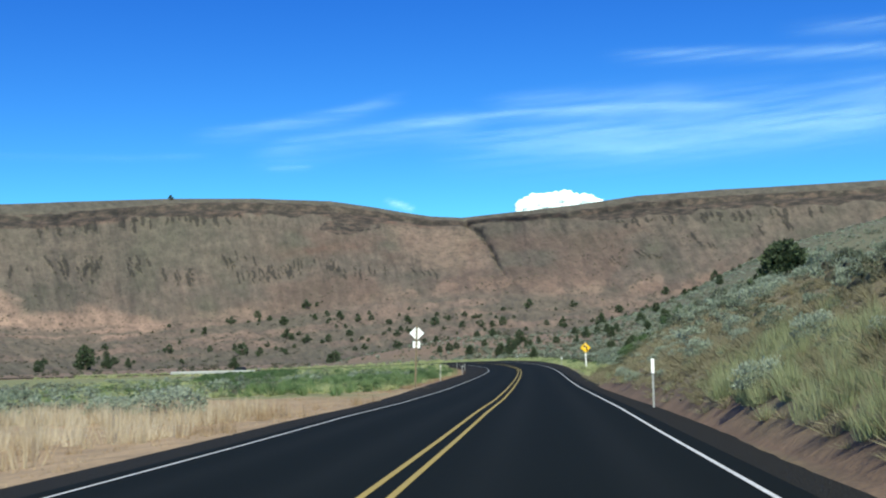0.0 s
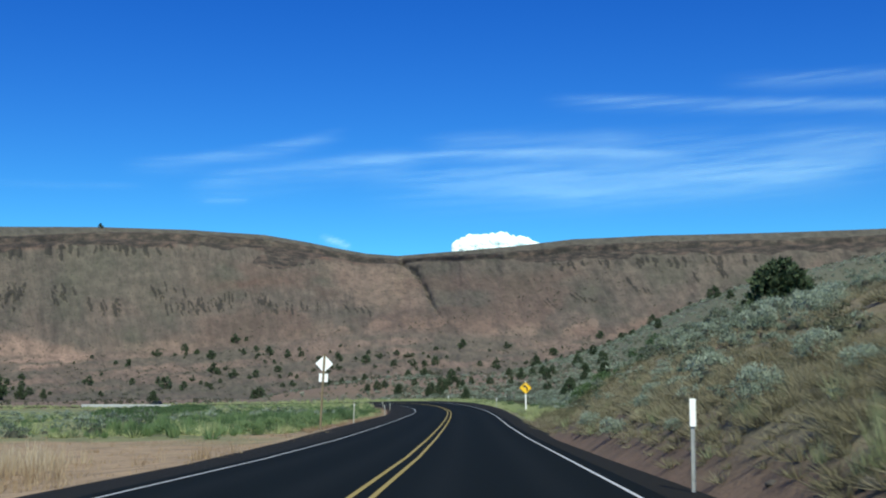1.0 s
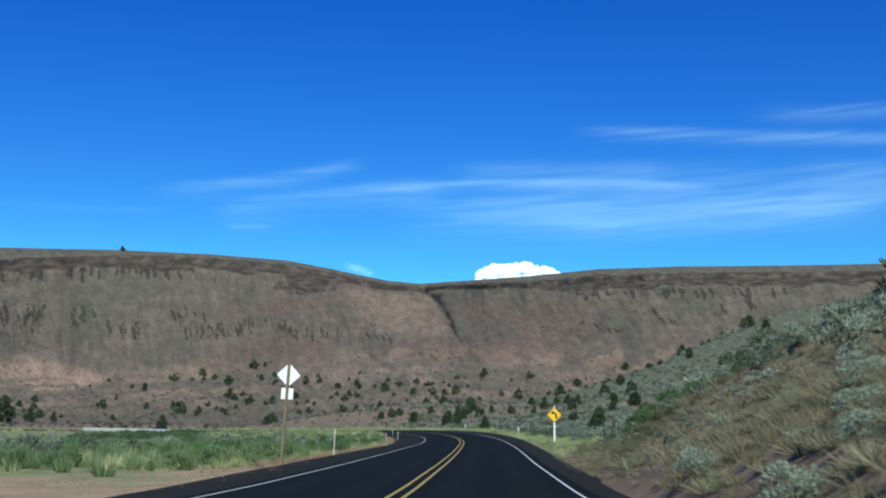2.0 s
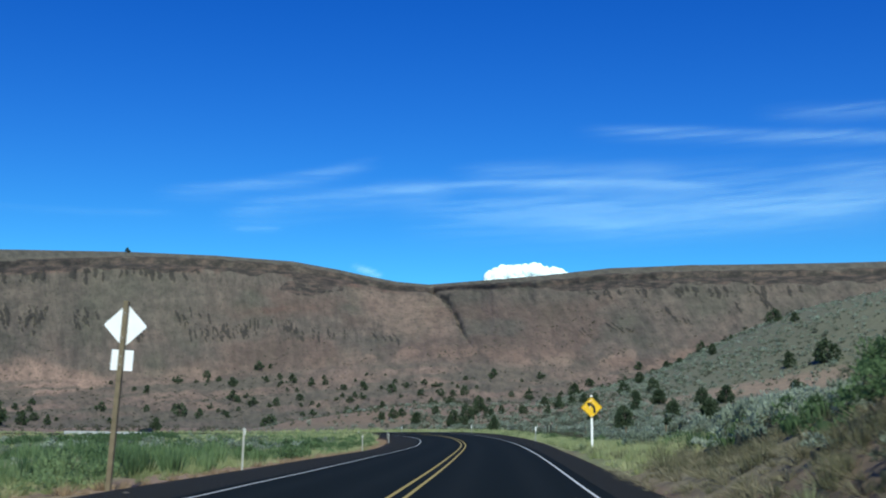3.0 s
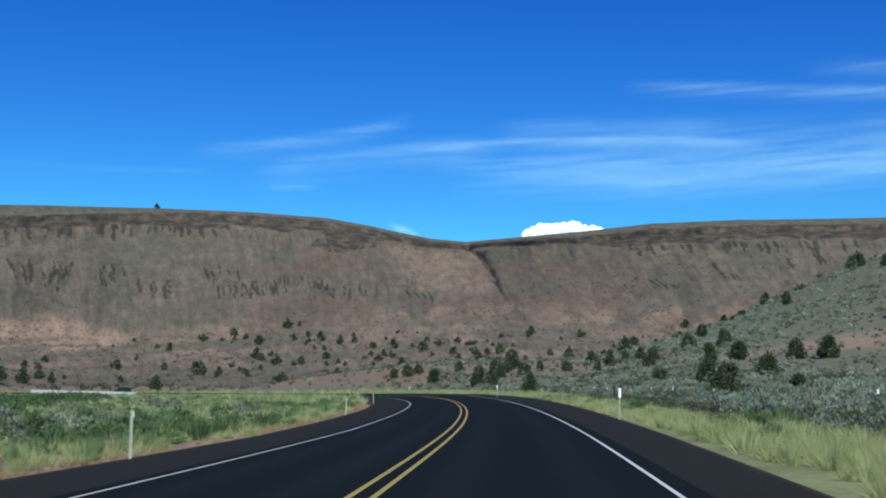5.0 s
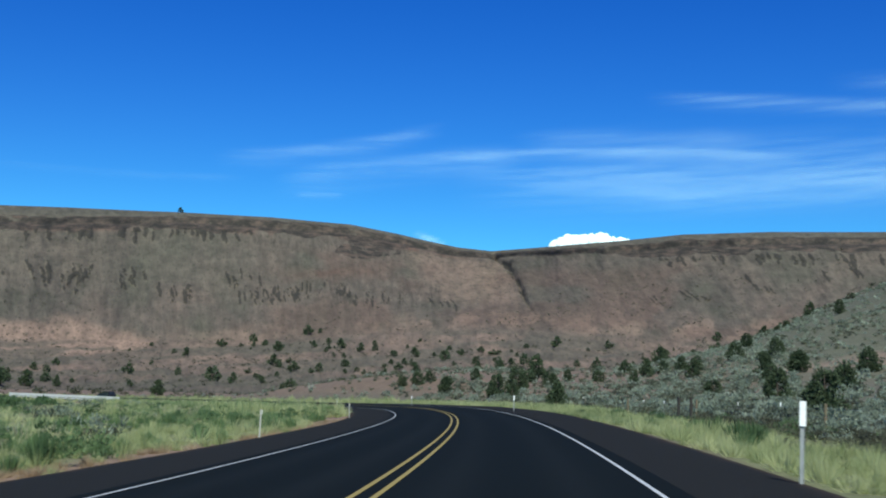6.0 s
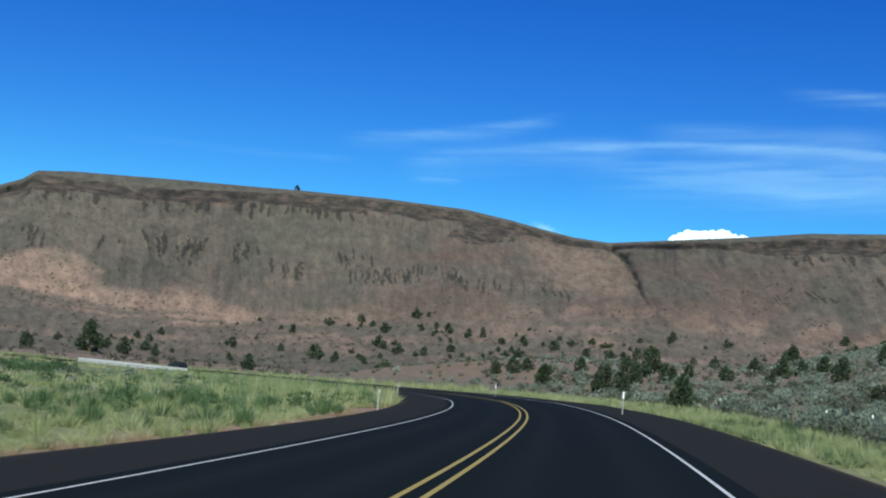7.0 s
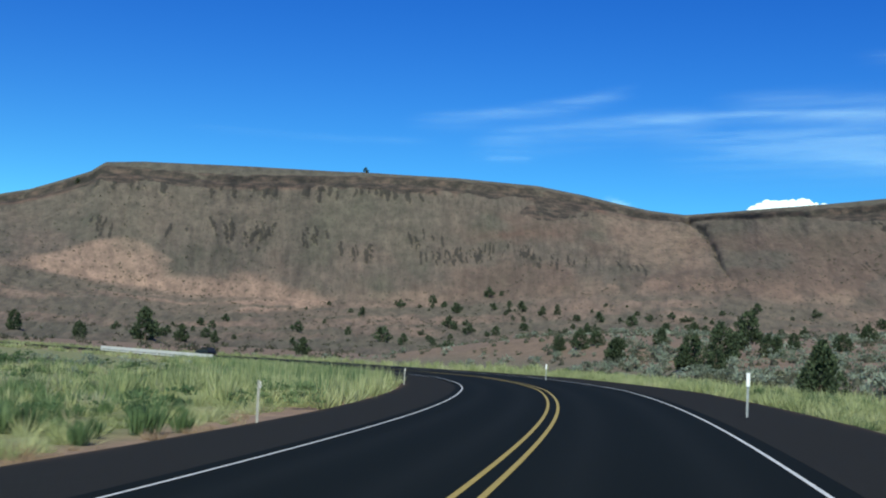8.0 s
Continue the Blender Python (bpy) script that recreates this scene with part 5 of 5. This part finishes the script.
def build_sign_from_behind(x, y, centre_z, ground):
    root = new("road_sign")
    root.matrix_basis = pose(x - 0.12, y, ground, 0, 3.2, 0)
    up = centre_z - ground
    bm = bmesh.new()
    box(bm, -0.06, 0.06, -0.16, -0.02, -0.35, up + 0.60, 0.008)
    part("post", bm, POST_WOOD, root, "weathered wooden sign post")
    bm = bmesh.new()
    outline_plate(bm, [(px, pz + up) for px, pz in diamond(0.54)], -0.018, -0.012)
    part("sign_panel", bm, SIGN_BACK, root, "bare pale back of a diamond panel")
    bm = bmesh.new()
    outline_plate(bm, [(px, pz + up - 0.84) for px, pz in ((-0.27, -0.25), (0.27, -0.25), (0.27, 0.25), (-0.27, 0.25))], -0.018, -0.012)
    part("advisory_plate", bm, SIGN_BACK, root, "bare back of a small square plate")
    for zz in (up + 0.3, up - 0.3, up - 0.75, up - 0.95):
        bm = bmesh.new()
        bmesh.ops.create_cone(bm, cap_ends=True, segments=8, radius1=0.018, radius2=0.014, depth=0.02, matrix=pose(0, -0.168, zz, 90))
        part("bolt", bm, STEEL, root)
    tagged(root, "bare back of a diamond road sign on a leaning wooden post", "road sign")


def build_curve_sign(x, y, centre_z, ground):
    root = new("curve_warning_sign")
    root.matrix_basis = pose(x, y, ground, 0, -0.4, 0)
    up = centre_z - ground
    bm = bmesh.new()
    box(bm, -0.055, 0.055, 0.005, 0.105, -0.35, up + 0.59, 0.012)
    part("post", bm, POST_WHITE, root, "white painted square wooden post")
    bm = bmesh.new()
    outline_plate(bm, [(px, pz + up) for px, pz in diamond(0.54)], -0.004, 0.002)
    panel = part("sign_panel", bm, SIGN_YELLOW, root, "yellow diamond panel")
    # border line
    bm = bmesh.new()
    outer, inner = diamond(0.525, 0.045), diamond(0.492, 0.04)
    vo, vi = [bm.verts.new((a, -0.006, b + up)) for a, b in outer], [bm.verts.new((a, -0.006, b + up)) for a, b in inner]
    for i in range(len(vo)):
        j = (i + 1) % len(vo)
        bm.faces.new((vo[i], vo[j], vi[j], vi[i]))
    part("border", bm, SIGN_BLACK, panel)
    # left-bending arrow
    bm = bmesh.new()
    path = [(0.135, -0.27), (0.135, -0.13), (0.125, -0.04), (0.09, 0.04), (0.03, 0.095), (-0.06, 0.145)]
    left, right = [], []
    for i, (px, pz) in enumerate(path):
        a, b = path[max(i - 1, 0)], path[min(i + 1, len(path) - 1)]
        t = Vector((b[0] - a[0], b[1] - a[1])).normalized()
        left.append(bm.verts.new((px - t.y * 0.058, -0.007, pz + t.x * 0.058 + up)))
        right.append(bm.verts.new((px + t.y * 0.058, -0.007, pz - t.x * 0.058 + up)))
    for i in range(len(path) - 1):
        bm.faces.new((right[i], right[i + 1], left[i + 1], left[i]))
    tri = [bm.verts.new((a, -0.007, b + up)) for a, b in ((-0.245, 0.225), (0.03, 0.235), (-0.125, 0.01))]
    bm.faces.new(tri)
    bmesh.ops.recalc_face_normals(bm, faces=bm.faces[:])
    part("arrow", bm, SIGN_BLACK, panel, "black left-curve arrow")
    # scuffs
    r = random.Random(5)
    for px, pz, rad in ((-0.06, 0.31, 0.03), (0.09, 0.22, 0.025), (-0.05, 0.11, 0.022), (-0.075, 0.03, 0.03), (0.01, 0.12, 0.016),
                        (-0.07, -0.06, 0.026), (0.0, -0.40, 0.025), (-0.30, 0.03, 0.02), (0.02, 0.34, 0.025)):
        bm = bmesh.new()
        vs = [bm.verts.new((px + rad * r.uniform(.6, 1.1) * math.cos(a), -0.009, pz + up + rad * r.uniform(.6, 1.1) * math.sin(a))) for a in np.linspace(0, 6.283, 9)[:-1]]
        bm.faces.new(vs)
        part("scuff", bm, SCUFF, panel, "pale scuffed spot")
    for zz in (up + 0.40, up - 0.43):
        bm = bmesh.new()
        bmesh.ops.create_cone(bm, cap_ends=True, segments=8, radius1=0.02, radius2=0.016, depth=0.014, matrix=pose(0, -0.010, zz, 90))
        part("bolt", bm, STEEL, panel)
    tagged(root, "yellow diamond left-curve warning sign on a white wooden post", "road sign")


def ground_at(x, y):
    return float(ground_z(np.array([x]), np.array([y]))[0])


build_sign_from_behind(-9.78, 103.15, 2.84, ground_at(-9.9, 103.15))
build_curve_sign(3.95, 132.72, 1.30, ground_at(3.93, 132.7))


def build_tube_post():
    root = new("delineator_post")
    bm = bmesh.new()
    for x0, x1, y0, y1 in ((-0.018, 0.018, 0.012, 0.018), (-0.032, -0.018, -0.012, -0.006), (0.018, 0.032, -0.012, -0.006)):
        box(bm, x0, x1, y0, y1, -0.25, 1.2)
    for x0 in (-0.022, 0.016):
        box(bm, x0, x0 + 0.006, -0.012, 0.018, -0.25, 1.2)
    part("channel", bm, POST_GREY, root, "pale galvanised U-channel")
    bm = bmesh.new()
    box(bm, -0.045, 0.045, 0.022, 0.026, 1.02, 1.17, 0.002)
    part("reflector", bm, REFLECTOR, root, "small reflector facing the oncoming lane")
    for zz in (1.06, 1.13):
        bm = bmesh.new()
        bmesh.ops.create_cone(bm, cap_ends=True, segments=6, radius1=0.008, radius2=0.008, depth=0.012, matrix=pose(0, 0.008, zz, 90))
        part("bolt", bm, STEEL, root)
    return tagged(root, "slim pale channel delineator post at the gravel edge", "delineator post", "delineator posts")


def build_flat_post():
    root = new("marker_post")
    bm = bmesh.new()
    for x0, x1, y0, y1 in ((-0.022, 0.022, 0.0, 0.006), (-0.028, -0.022, -0.02, 0.006), (0.022, 0.028, -0.02, 0.006)):
        box(bm, x0, x1, y0, y1, -0.25, 1.12)
    part("channel", bm, STEEL, root, "galvanised U-channel post")
    bm = bmesh.new()
    box(bm, -0.045, 0.045, -0.034, -0.022, 0.86, 1.21, 0.004)
    part("reflector_panel", bm, REFLECTOR, root, "white reflective panel")
    return tagged(root, "steel marker post with white reflective panel on the shoulder", "marker post", "marker posts")


tube, flat_post = build_tube_post(), build_flat_post()
for k, (px, py, lean) in enumerate(((-8.83, 112.98, 1.5), (-9.43, 152.3, 0), (-11.72, 195.96, 1.0), (-15.5, 235.4, -1.0), (-24.3, 277, 0))):
    m = pose(px, py, ground_at(px, py) - 0.02, 0, lean, 0)
    ob = tube if k == 0 else copy_thing(tube, m)
    ob.matrix_basis = m
    ob.scale = (1, 1, 1.22 if k == 0 else 1.0)
for k, (px, py, lean) in enumerate(((2.12, 49.0, 0.8), (2.42, 170.7, 1.0), (-4.26, 240.4, 0), (-18.0, 290.0, 0))):
    m = pose(px, py, ground_at(px, py) - 0.02, 0, lean, 0)
    ob = flat_post if k == 0 else copy_thing(flat_post, m)
    ob.matrix_basis = m
    ob.scale = (1, 1, 1.15 if k == 0 else 1.0)


def build_bush(name, mat, leaves, leaf, label, category, group, seed):
    root = new(name)
    r = np.random.default_rng(seed)
    V, F = bush_unit(r, 26, leaves, leaf)
    ob = new("foliage", array_mesh("foliage", V, F, [mat], {"tone": np.repeat(r.uniform(.45, 1.0, 26), len(V) // 26)}))
    ob.parent = root
    V, F = stems_unit(r, 14)
    ob = new("woody_base", array_mesh("woody_base", V, F, [BARK]))
    ob.parent = root
    return tagged(root, label, category, group)


def set_out(first, places):
    for k, (px, py, wide, high) in enumerate(places):
        m = pose(px, py, ground_at(px, py) - 0.03, 0, 0, 57 * k)
        ob = first if k == 0 else copy_thing(first, m)
        ob.matrix_basis = m
        ob.scale = (wide, wide, high)


set_out(build_bush("sagebrush_bush", SAGE_LEAF, 60, 0.055, "large silvery sagebrush with woody stems", "sagebrush", "large sagebrush", 31),
        ((-14.1, 57.7, 2.8, 1.9), (-16.6, 58.6, 2.0, 1.5), (3.84, 51.8, 1.0, 1.1), (5.15, 52.9, 0.95, 0.95), (2.97, 37.9, 1.05, 1.05), (4.21, 39.0, 0.95, 0.95), (4.5, 48.6, 0.7, 0.65), (2.95, 70.8, 0.85, 0.9), (2.85, 64.0, 0.85, 0.85), (3.8, 64.3, 0.75, 0.65), (4.3, 66.0, 0.75, 0.65), (4.8, 67.4, 0.8, 0.75), (3.2, 56.6, 0.45, 0.5), (7.3, 105.0, 1.6, 1.6), (9.0, 107.5, 1.8, 1.3),
         (6.2, 103.0, 1.2, 1.1), (12.4, 84.0, 1.7, 1.5), (13.5, 88.0, 1.6, 1.6), (12.6, 76.0, 1.6, 1.4), (8.6, 63.0, 1.1, 1.1),
         (8.5, 114.0, 1.7, 1.9), (9.8, 116.5, 2.0, 2.1), (11.2, 118.5, 1.9, 1.9), (8.9, 120.0, 1.6, 1.7), (11.9, 122.0, 2.0, 2.0), (10.4, 125.0, 1.8, 1.7), (13.5, 119.5, 2.0, 2.0)))
set_out(build_bush("leafy_shrub", WEED_DARK, 60, 0.06, "leafy dark green shrub at the end of the bank", "shrub", "green shrubs by the bank", 37),
        ((4.9, 92.0, 1.3, 1.3), (6.2, 95.3, 1.5, 1.5), (7.9, 98.6, 1.5, 1.8)))
set_out(build_bush("olive_shrub", OLIVE_LEAF, 40, 0.06, "low dark olive shrub in the dry grass", "shrub", "olive shrubs by the bank", 41),
        ((5.6, 101.5, 1.2, 1.1), (6.7, 98.8, 1.4, 1.3), (5.4, 104.6, 1.0, 0.9), (6.2, 107.0, 1.3, 1.2), (7.0, 109.5, 1.2, 1.1), (5.9, 112.5, 0.9, 0.8), (8.4, 111.4, 1.3, 1.2)))


def build_rock():
    bm = bmesh.new()
    bmesh.ops.create_icosphere(bm, subdivisions=2, radius=0.5)
    for v in bm.verts:
        v.co *= 1 + 0.35 * noise.noise(v.co * 2.1)
        v.co.z *= 0.62
    root = new("rock", finish(bm, "rock", ROCK))
    return tagged(root, "loose dark basalt rock lying on the dirt shoulder", "rock", "shoulder rocks")


stone = build_rock()
r = random.Random(12)
for k, (px, py, size) in enumerate(((2.8, 43.6, 0.24), (2.6, 46.5, 0.15), (3.4, 39.0, 0.14), (3.1, 52.0, 0.18), (3.6, 34.0, 0.12), (4.0, 57.0, 0.2), (3.3, 66.0, 0.16), (-8.0, 98.5, 0.2),
                                    (-7.6, 100.5, 0.14), (4.1, 131.0, 0.12), (-9.4, 128.0, 0.16), (-10.2, 171.0, 0.2), (-12.5, 205.0, 0.18))):
    m = pose(px, py, ground_at(px, py) + 0.08 * size, r.uniform(-15, 15), r.uniform(-15, 15), r.uniform(0, 360))
    ob = stone if k == 0 else copy_thing(stone, m)
    ob.matrix_basis = m
    ob.scale = (size, size * r.uniform(.7, 1.2), size)


def build_fence():
    root = new("wire_fence")
    stakes = [road_point(sv, 13.2 + 0.4 * math.sin(sv)) for sv in np.arange(112, 262, 7.5)]
    tops = []
    r = random.Random(4)
    for k, p in enumerate(stakes):
        z = ground_at(p[0], p[1])
        steel = k % 3 != 2
        bm = bmesh.new()
        if steel:
            box(bm, -0.02, 0.02, -0.004, 0.004, -0.2, 1.25)
            box(bm, -0.004, 0.004, 0.004, 0.035, -0.2, 1.25)
        else:
            bmesh.ops.create_cone(bm, cap_ends=True, segments=8, radius1=0.065, radius2=0.055, depth=1.5, matrix=pose(0, 0, 0.52))
        bmesh.ops.transform(bm, matrix=pose(p[0], p[1], z, r.uniform(-3, 3), r.uniform(-3, 3), r.uniform(0, 90)), verts=bm.verts[:])
        stake = part("post", bm, FENCE_STEEL if steel else POST_WOOD, root, "dark steel T-post with a white tip" if steel else "weathered wooden post")
        if steel:
            bm = bmesh.new()
            box(bm, -0.024, 0.024, -0.008, 0.038, 1.12, 1.26)
            bmesh.ops.transform(bm, matrix=pose(p[0], p[1], z), verts=bm.verts[:])
            part("tip", bm, REFLECTOR, stake)
        tops.append(Vector((p[0], p[1], z)))
    for px, py in ((5.35, 217.7), (5.55, 213.5)):
        bm = bmesh.new()
        bmesh.ops.create_cone(bm, cap_ends=True, segments=10, radius1=0.085, radius2=0.075, depth=1.7, matrix=pose(px, py, ground_at(px, py) + 0.5, r.uniform(-2, 2), r.uniform(-2, 2)))
        part("post", bm, POST_DARK, root, "stout dark wooden brace post")
    for h in (0.45, 0.8, 1.1):
        bm = bmesh.new()
        for a, b in zip(tops, tops[1:]):
            o, w = Vector((0, 0, h)), Vector((0, 0, 0.006))
            mid = (a + b) / 2 + o - Vector((0, 0, 0.03))
            vs = [bm.verts.new(q) for q in (a + o, a + o + w, mid + w, mid, b + o + w, b + o)]
            bm.faces.new((vs[0], vs[3], vs[2], vs[1])), bm.faces.new((vs[3], vs[5], vs[4], vs[2]))
        part("wire", bm, STEEL, root)
    tagged(root, "wire fence on steel and wooden posts through the sagebrush", "fence")


build_fence()


# bridge rail where the highway turns away
def build_rail():
    root = new("bridge_rail")
    s0 = 412.0
    p0, p1 = road_point(s0, -4.6), road_point(s0 + 43, -4.6)
    p0[2] = p1[2] = (p0[2] + p1[2]) / 2 - 0.1
    root.matrix_basis = Matrix.Translation(p0)
    d = Vector(p1 - p0)
    L, turn = d.length, math.degrees(math.atan2(d.y, d.x))
    for name, z0, z1, y0, y1 in (("beam", 0.30, 0.85, -0.16, 0.16), ("kerb", -0.4, 0.2, -0.22, 0.22)):
        bm = bmesh.new()
        box(bm, 0, L, y0, y1, z0, z1, 0.03)
        bmesh.ops.rotate(bm, cent=(0, 0, 0), matrix=pose(0, 0, 0, 0, 0, turn).to_3x3(), verts=bm.verts[:])
        part(name, bm, RAIL_WHITE, root)
    for k in range(12):
        bm = bmesh.new()
        f = 0.3 + k * (L - 0.6) / 11
        box(bm, f - 0.12, f + 0.12, -0.12, 0.12, 0.15, 0.5)
        bmesh.ops.rotate(bm, cent=(0, 0, 0), matrix=pose(0, 0, 0, 0, 0, turn).to_3x3(), verts=bm.verts[:])
        part("baluster", bm, RAIL_WHITE, root)
    tagged(root, "long pale concrete bridge rail beside the far highway", "bridge rail")


build_rail()


CAR_PAINT, CAR_GLASS = plain("dark blue-black car paint", (0.012, 0.013, 0.017), 0.3, vary=0.1, relief=0.0), plain("tinted car glass", (0.02, 0.024, 0.028), 0.1, vary=0.05, relief=0.0)
TYRE = plain("tyre rubber", (0.015, 0.015, 0.015), 0.85, vary=0.2)


def build_far_car():
    """A dark estate car on the far stretch of highway."""
    root = new("car")
    here, ahead = road_point(428.0, 1.85), road_point(430.0, 1.85)
    turn = math.degrees(math.atan2(ahead[1] - here[1], ahead[0] - here[0]))
    root.matrix_basis = pose(here[0], here[1], here[2], 0, 0, turn)
    def side_profile(name, pts, half, mat, parent, label=""):
        bm = bmesh.new()
        outline_plate(bm, pts, -half, half)
        bmesh.ops.bevel(bm, geom=bm.edges[:], offset=0.05, segments=2, affect="EDGES")
        return part(name, bm, mat, parent, label)
    side_profile("body", [(-2.25, 0.35), (2.2, 0.32), (2.28, 0.62), (2.1, 0.82), (1.0, 0.95), (-2.2, 0.98), (-2.3, 0.6)], 0.90, CAR_PAINT, root, "dark blue-black body shell")
    side_profile("cabin", [(-2.1, 0.95), (1.05, 0.93), (0.35, 1.42), (-1.75, 1.46)], 0.76, CAR_GLASS, root, "dark tinted windows")
    side_profile("roof", [(-1.78, 1.42), (0.38, 1.40), (0.25, 1.49), (-1.65, 1.52)], 0.74, CAR_PAINT, root)
    for x in (-1.4, 1.4):
        for y in (-0.84, 0.84):
            bm = bmesh.new()
            bmesh.ops.create_cone(bm, cap_ends=True, segments=20, radius1=0.33, radius2=0.33, depth=0.22, matrix=pose(x, y, 0.33, 90))
            wheel = part("wheel", bm, TYRE, root, "black tyre")
            bm = bmesh.new()
            bmesh.ops.create_cone(bm, cap_ends=True, segments=16, radius1=0.2, radius2=0.18, depth=0.24, matrix=pose(x, y, 0.33, 90))
            part("rim", bm, STEEL, wheel, "steel wheel rim")
    for y in (-0.62, 0.62):
        bm = bmesh.new()
        box(bm, 2.16, 2.27, y - 0.17, y + 0.17, 0.62, 0.76, 0.02)
        part("headlight", bm, REFLECTOR, root, "clear headlight")
    tagged(root, "small dark estate car driving on the far highway", "car")


build_far_car()


# ---------------------------------------------------------------- clouds
def build_cirrus():
    az, el = np.linspace(28, -34, 220), np.linspace(6.6, 19.0, 120)
    A, E = np.meshgrid(az, el)
    d = np.zeros_like(A)
    # streaks: from (az, el) to (az, el), thickness, weight, bow
    for a0, e0, a1, e1, th, wt, bow in ((17.3, 10.8, 5.6, 12.8, 0.34, 0.34, -0.25), (14.4, 9.8, 1.5, 11.4, 0.6, 0.30, 0.35), (9.0, 11.1, -12, 11.2, 0.22, 0.50, 0.55),
                                        (6, 10.3, -20, 10.4, 0.9, 0.42, 0.1), (0, 9.7, -22, 11.0, 0.55, 0.36, -0.5), (13.2, 9.25, 10.6, 9.3, 0.10, 0.30, 0.0),
                                        (-3.5, 14.3, -24, 12.8, 0.30, 0.50, 0.1), (-12, 14.8, -28, 14.2, 0.36, 0.32, 0.0), (28, 9.7, 15, 9.9, 0.14, 0.10, 0.0),
                                        (3, 12.2, -10, 12.2, 0.45, 0.22, 0.2), (2, 11.3, -24, 11.0, 1.3, 0.26, 0.3), (-14, 12.0, -28, 11.0, 0.6, 0.3, 0.0), (7.2, 7.62, 5.6, 7.0, 0.13, 1.3, 0.05)):
        t = (A - a0) / (a1 - a0)
        line = e0 + (e1 - e0) * t + bow * 4 * t * (1 - t) + 0.12 * (fbm(A * 0.5, A * 0 + e0, 5) - 0.5)
        along = smooth(t / 0.25) * smooth((1 - t) / 0.2)
        off = (E - line) / th
        prof = np.exp(-np.where(off > 0, off * 1.5, off * 0.75) ** 2)
        grain = fbm(A * 0.30 + E * 0.5, (E + 0.05 * A) * 6.0, int(a0 * 10) + 200, 5)
        d += wt * along * prof * (0.35 + 0.65 * smooth((grain - 0.25) * 2.2))
    d = np.clip(d * 0.31, 0, 0.34)
    d *= smooth((E - 6.7) / 0.3) * smooth((18.8 - E) / 1)
    R = 4300.0
    th = np.radians(A)
    V = np.stack([-1 - R * np.sin(th), 115 + R * np.cos(th), 0.4 + R * np.tan(np.radians(E))], -1).reshape(-1, 3)
    ob = new("cirrus_cloud", array_mesh("cirrus_cloud", V, grid_faces(*A.shape), [CIRRUS], {"cover": d.ravel()}, smooth_faces=True))
    tagged(ob, "thin white cirrus streaks high in the blue sky", "cloud", kind="structure")


def build_cumulus(name, az0, az1, base_el, top_el, lumps, seed):
    r = random.Random(seed)
    bm = bmesh.new()
    R = 3600.0
    for k in range(lumps):
        f = (k + 0.5) / lumps
        a = az0 + (az1 - az0) * f + r.uniform(-.08, .08)
        hump = math.sin(math.pi * min(1, max(0, f * 0.86 + 0.1))) ** 0.6
        el = base_el + (top_el - base_el) * hump * r.uniform(0.62, 0.85)
        rad = R * radians(top_el - base_el) * r.uniform(0.16, 0.30)
        c = Vector((-1 - R * math.sin(radians(a)), 115 + R * math.cos(radians(a)), R * math.tan(radians(el))))
        bmesh.ops.create_icosphere(bm, subdivisions=3, radius=rad, matrix=Matrix.Translation(c))
        floor_z = R * math.tan(radians(base_el)) - 10
        for step in (0.0, 0.33, 0.66):
            c2 = Vector((c.x, c.y - 6, floor_z + (c.z - floor_z) * step))
            bmesh.ops.create_icosphere(bm, subdivisions=2, radius=rad * 1.2, matrix=Matrix.Translation(c2))
    for v in bm.verts:
        v.co += 8 * noise.noise_vector(v.co * 0.04) + 3 * noise.noise_vector(v.co * 0.12)
    for f in bm.faces:
        f.smooth = True
    me = finish(bm, name, CUMULUS)
    me.attributes.new("cover", "FLOAT", "POINT").data.foreach_set("value", np.ones(len(me.vertices), np.float32))
    tagged(new(name, me), "bright white puffy cumulus rising behind the saddle", "cloud", kind="structure")


build_cirrus()
build_cumulus("cumulus_cloud", 0.6, -3.6, 6.9, 7.72, 30, 3)
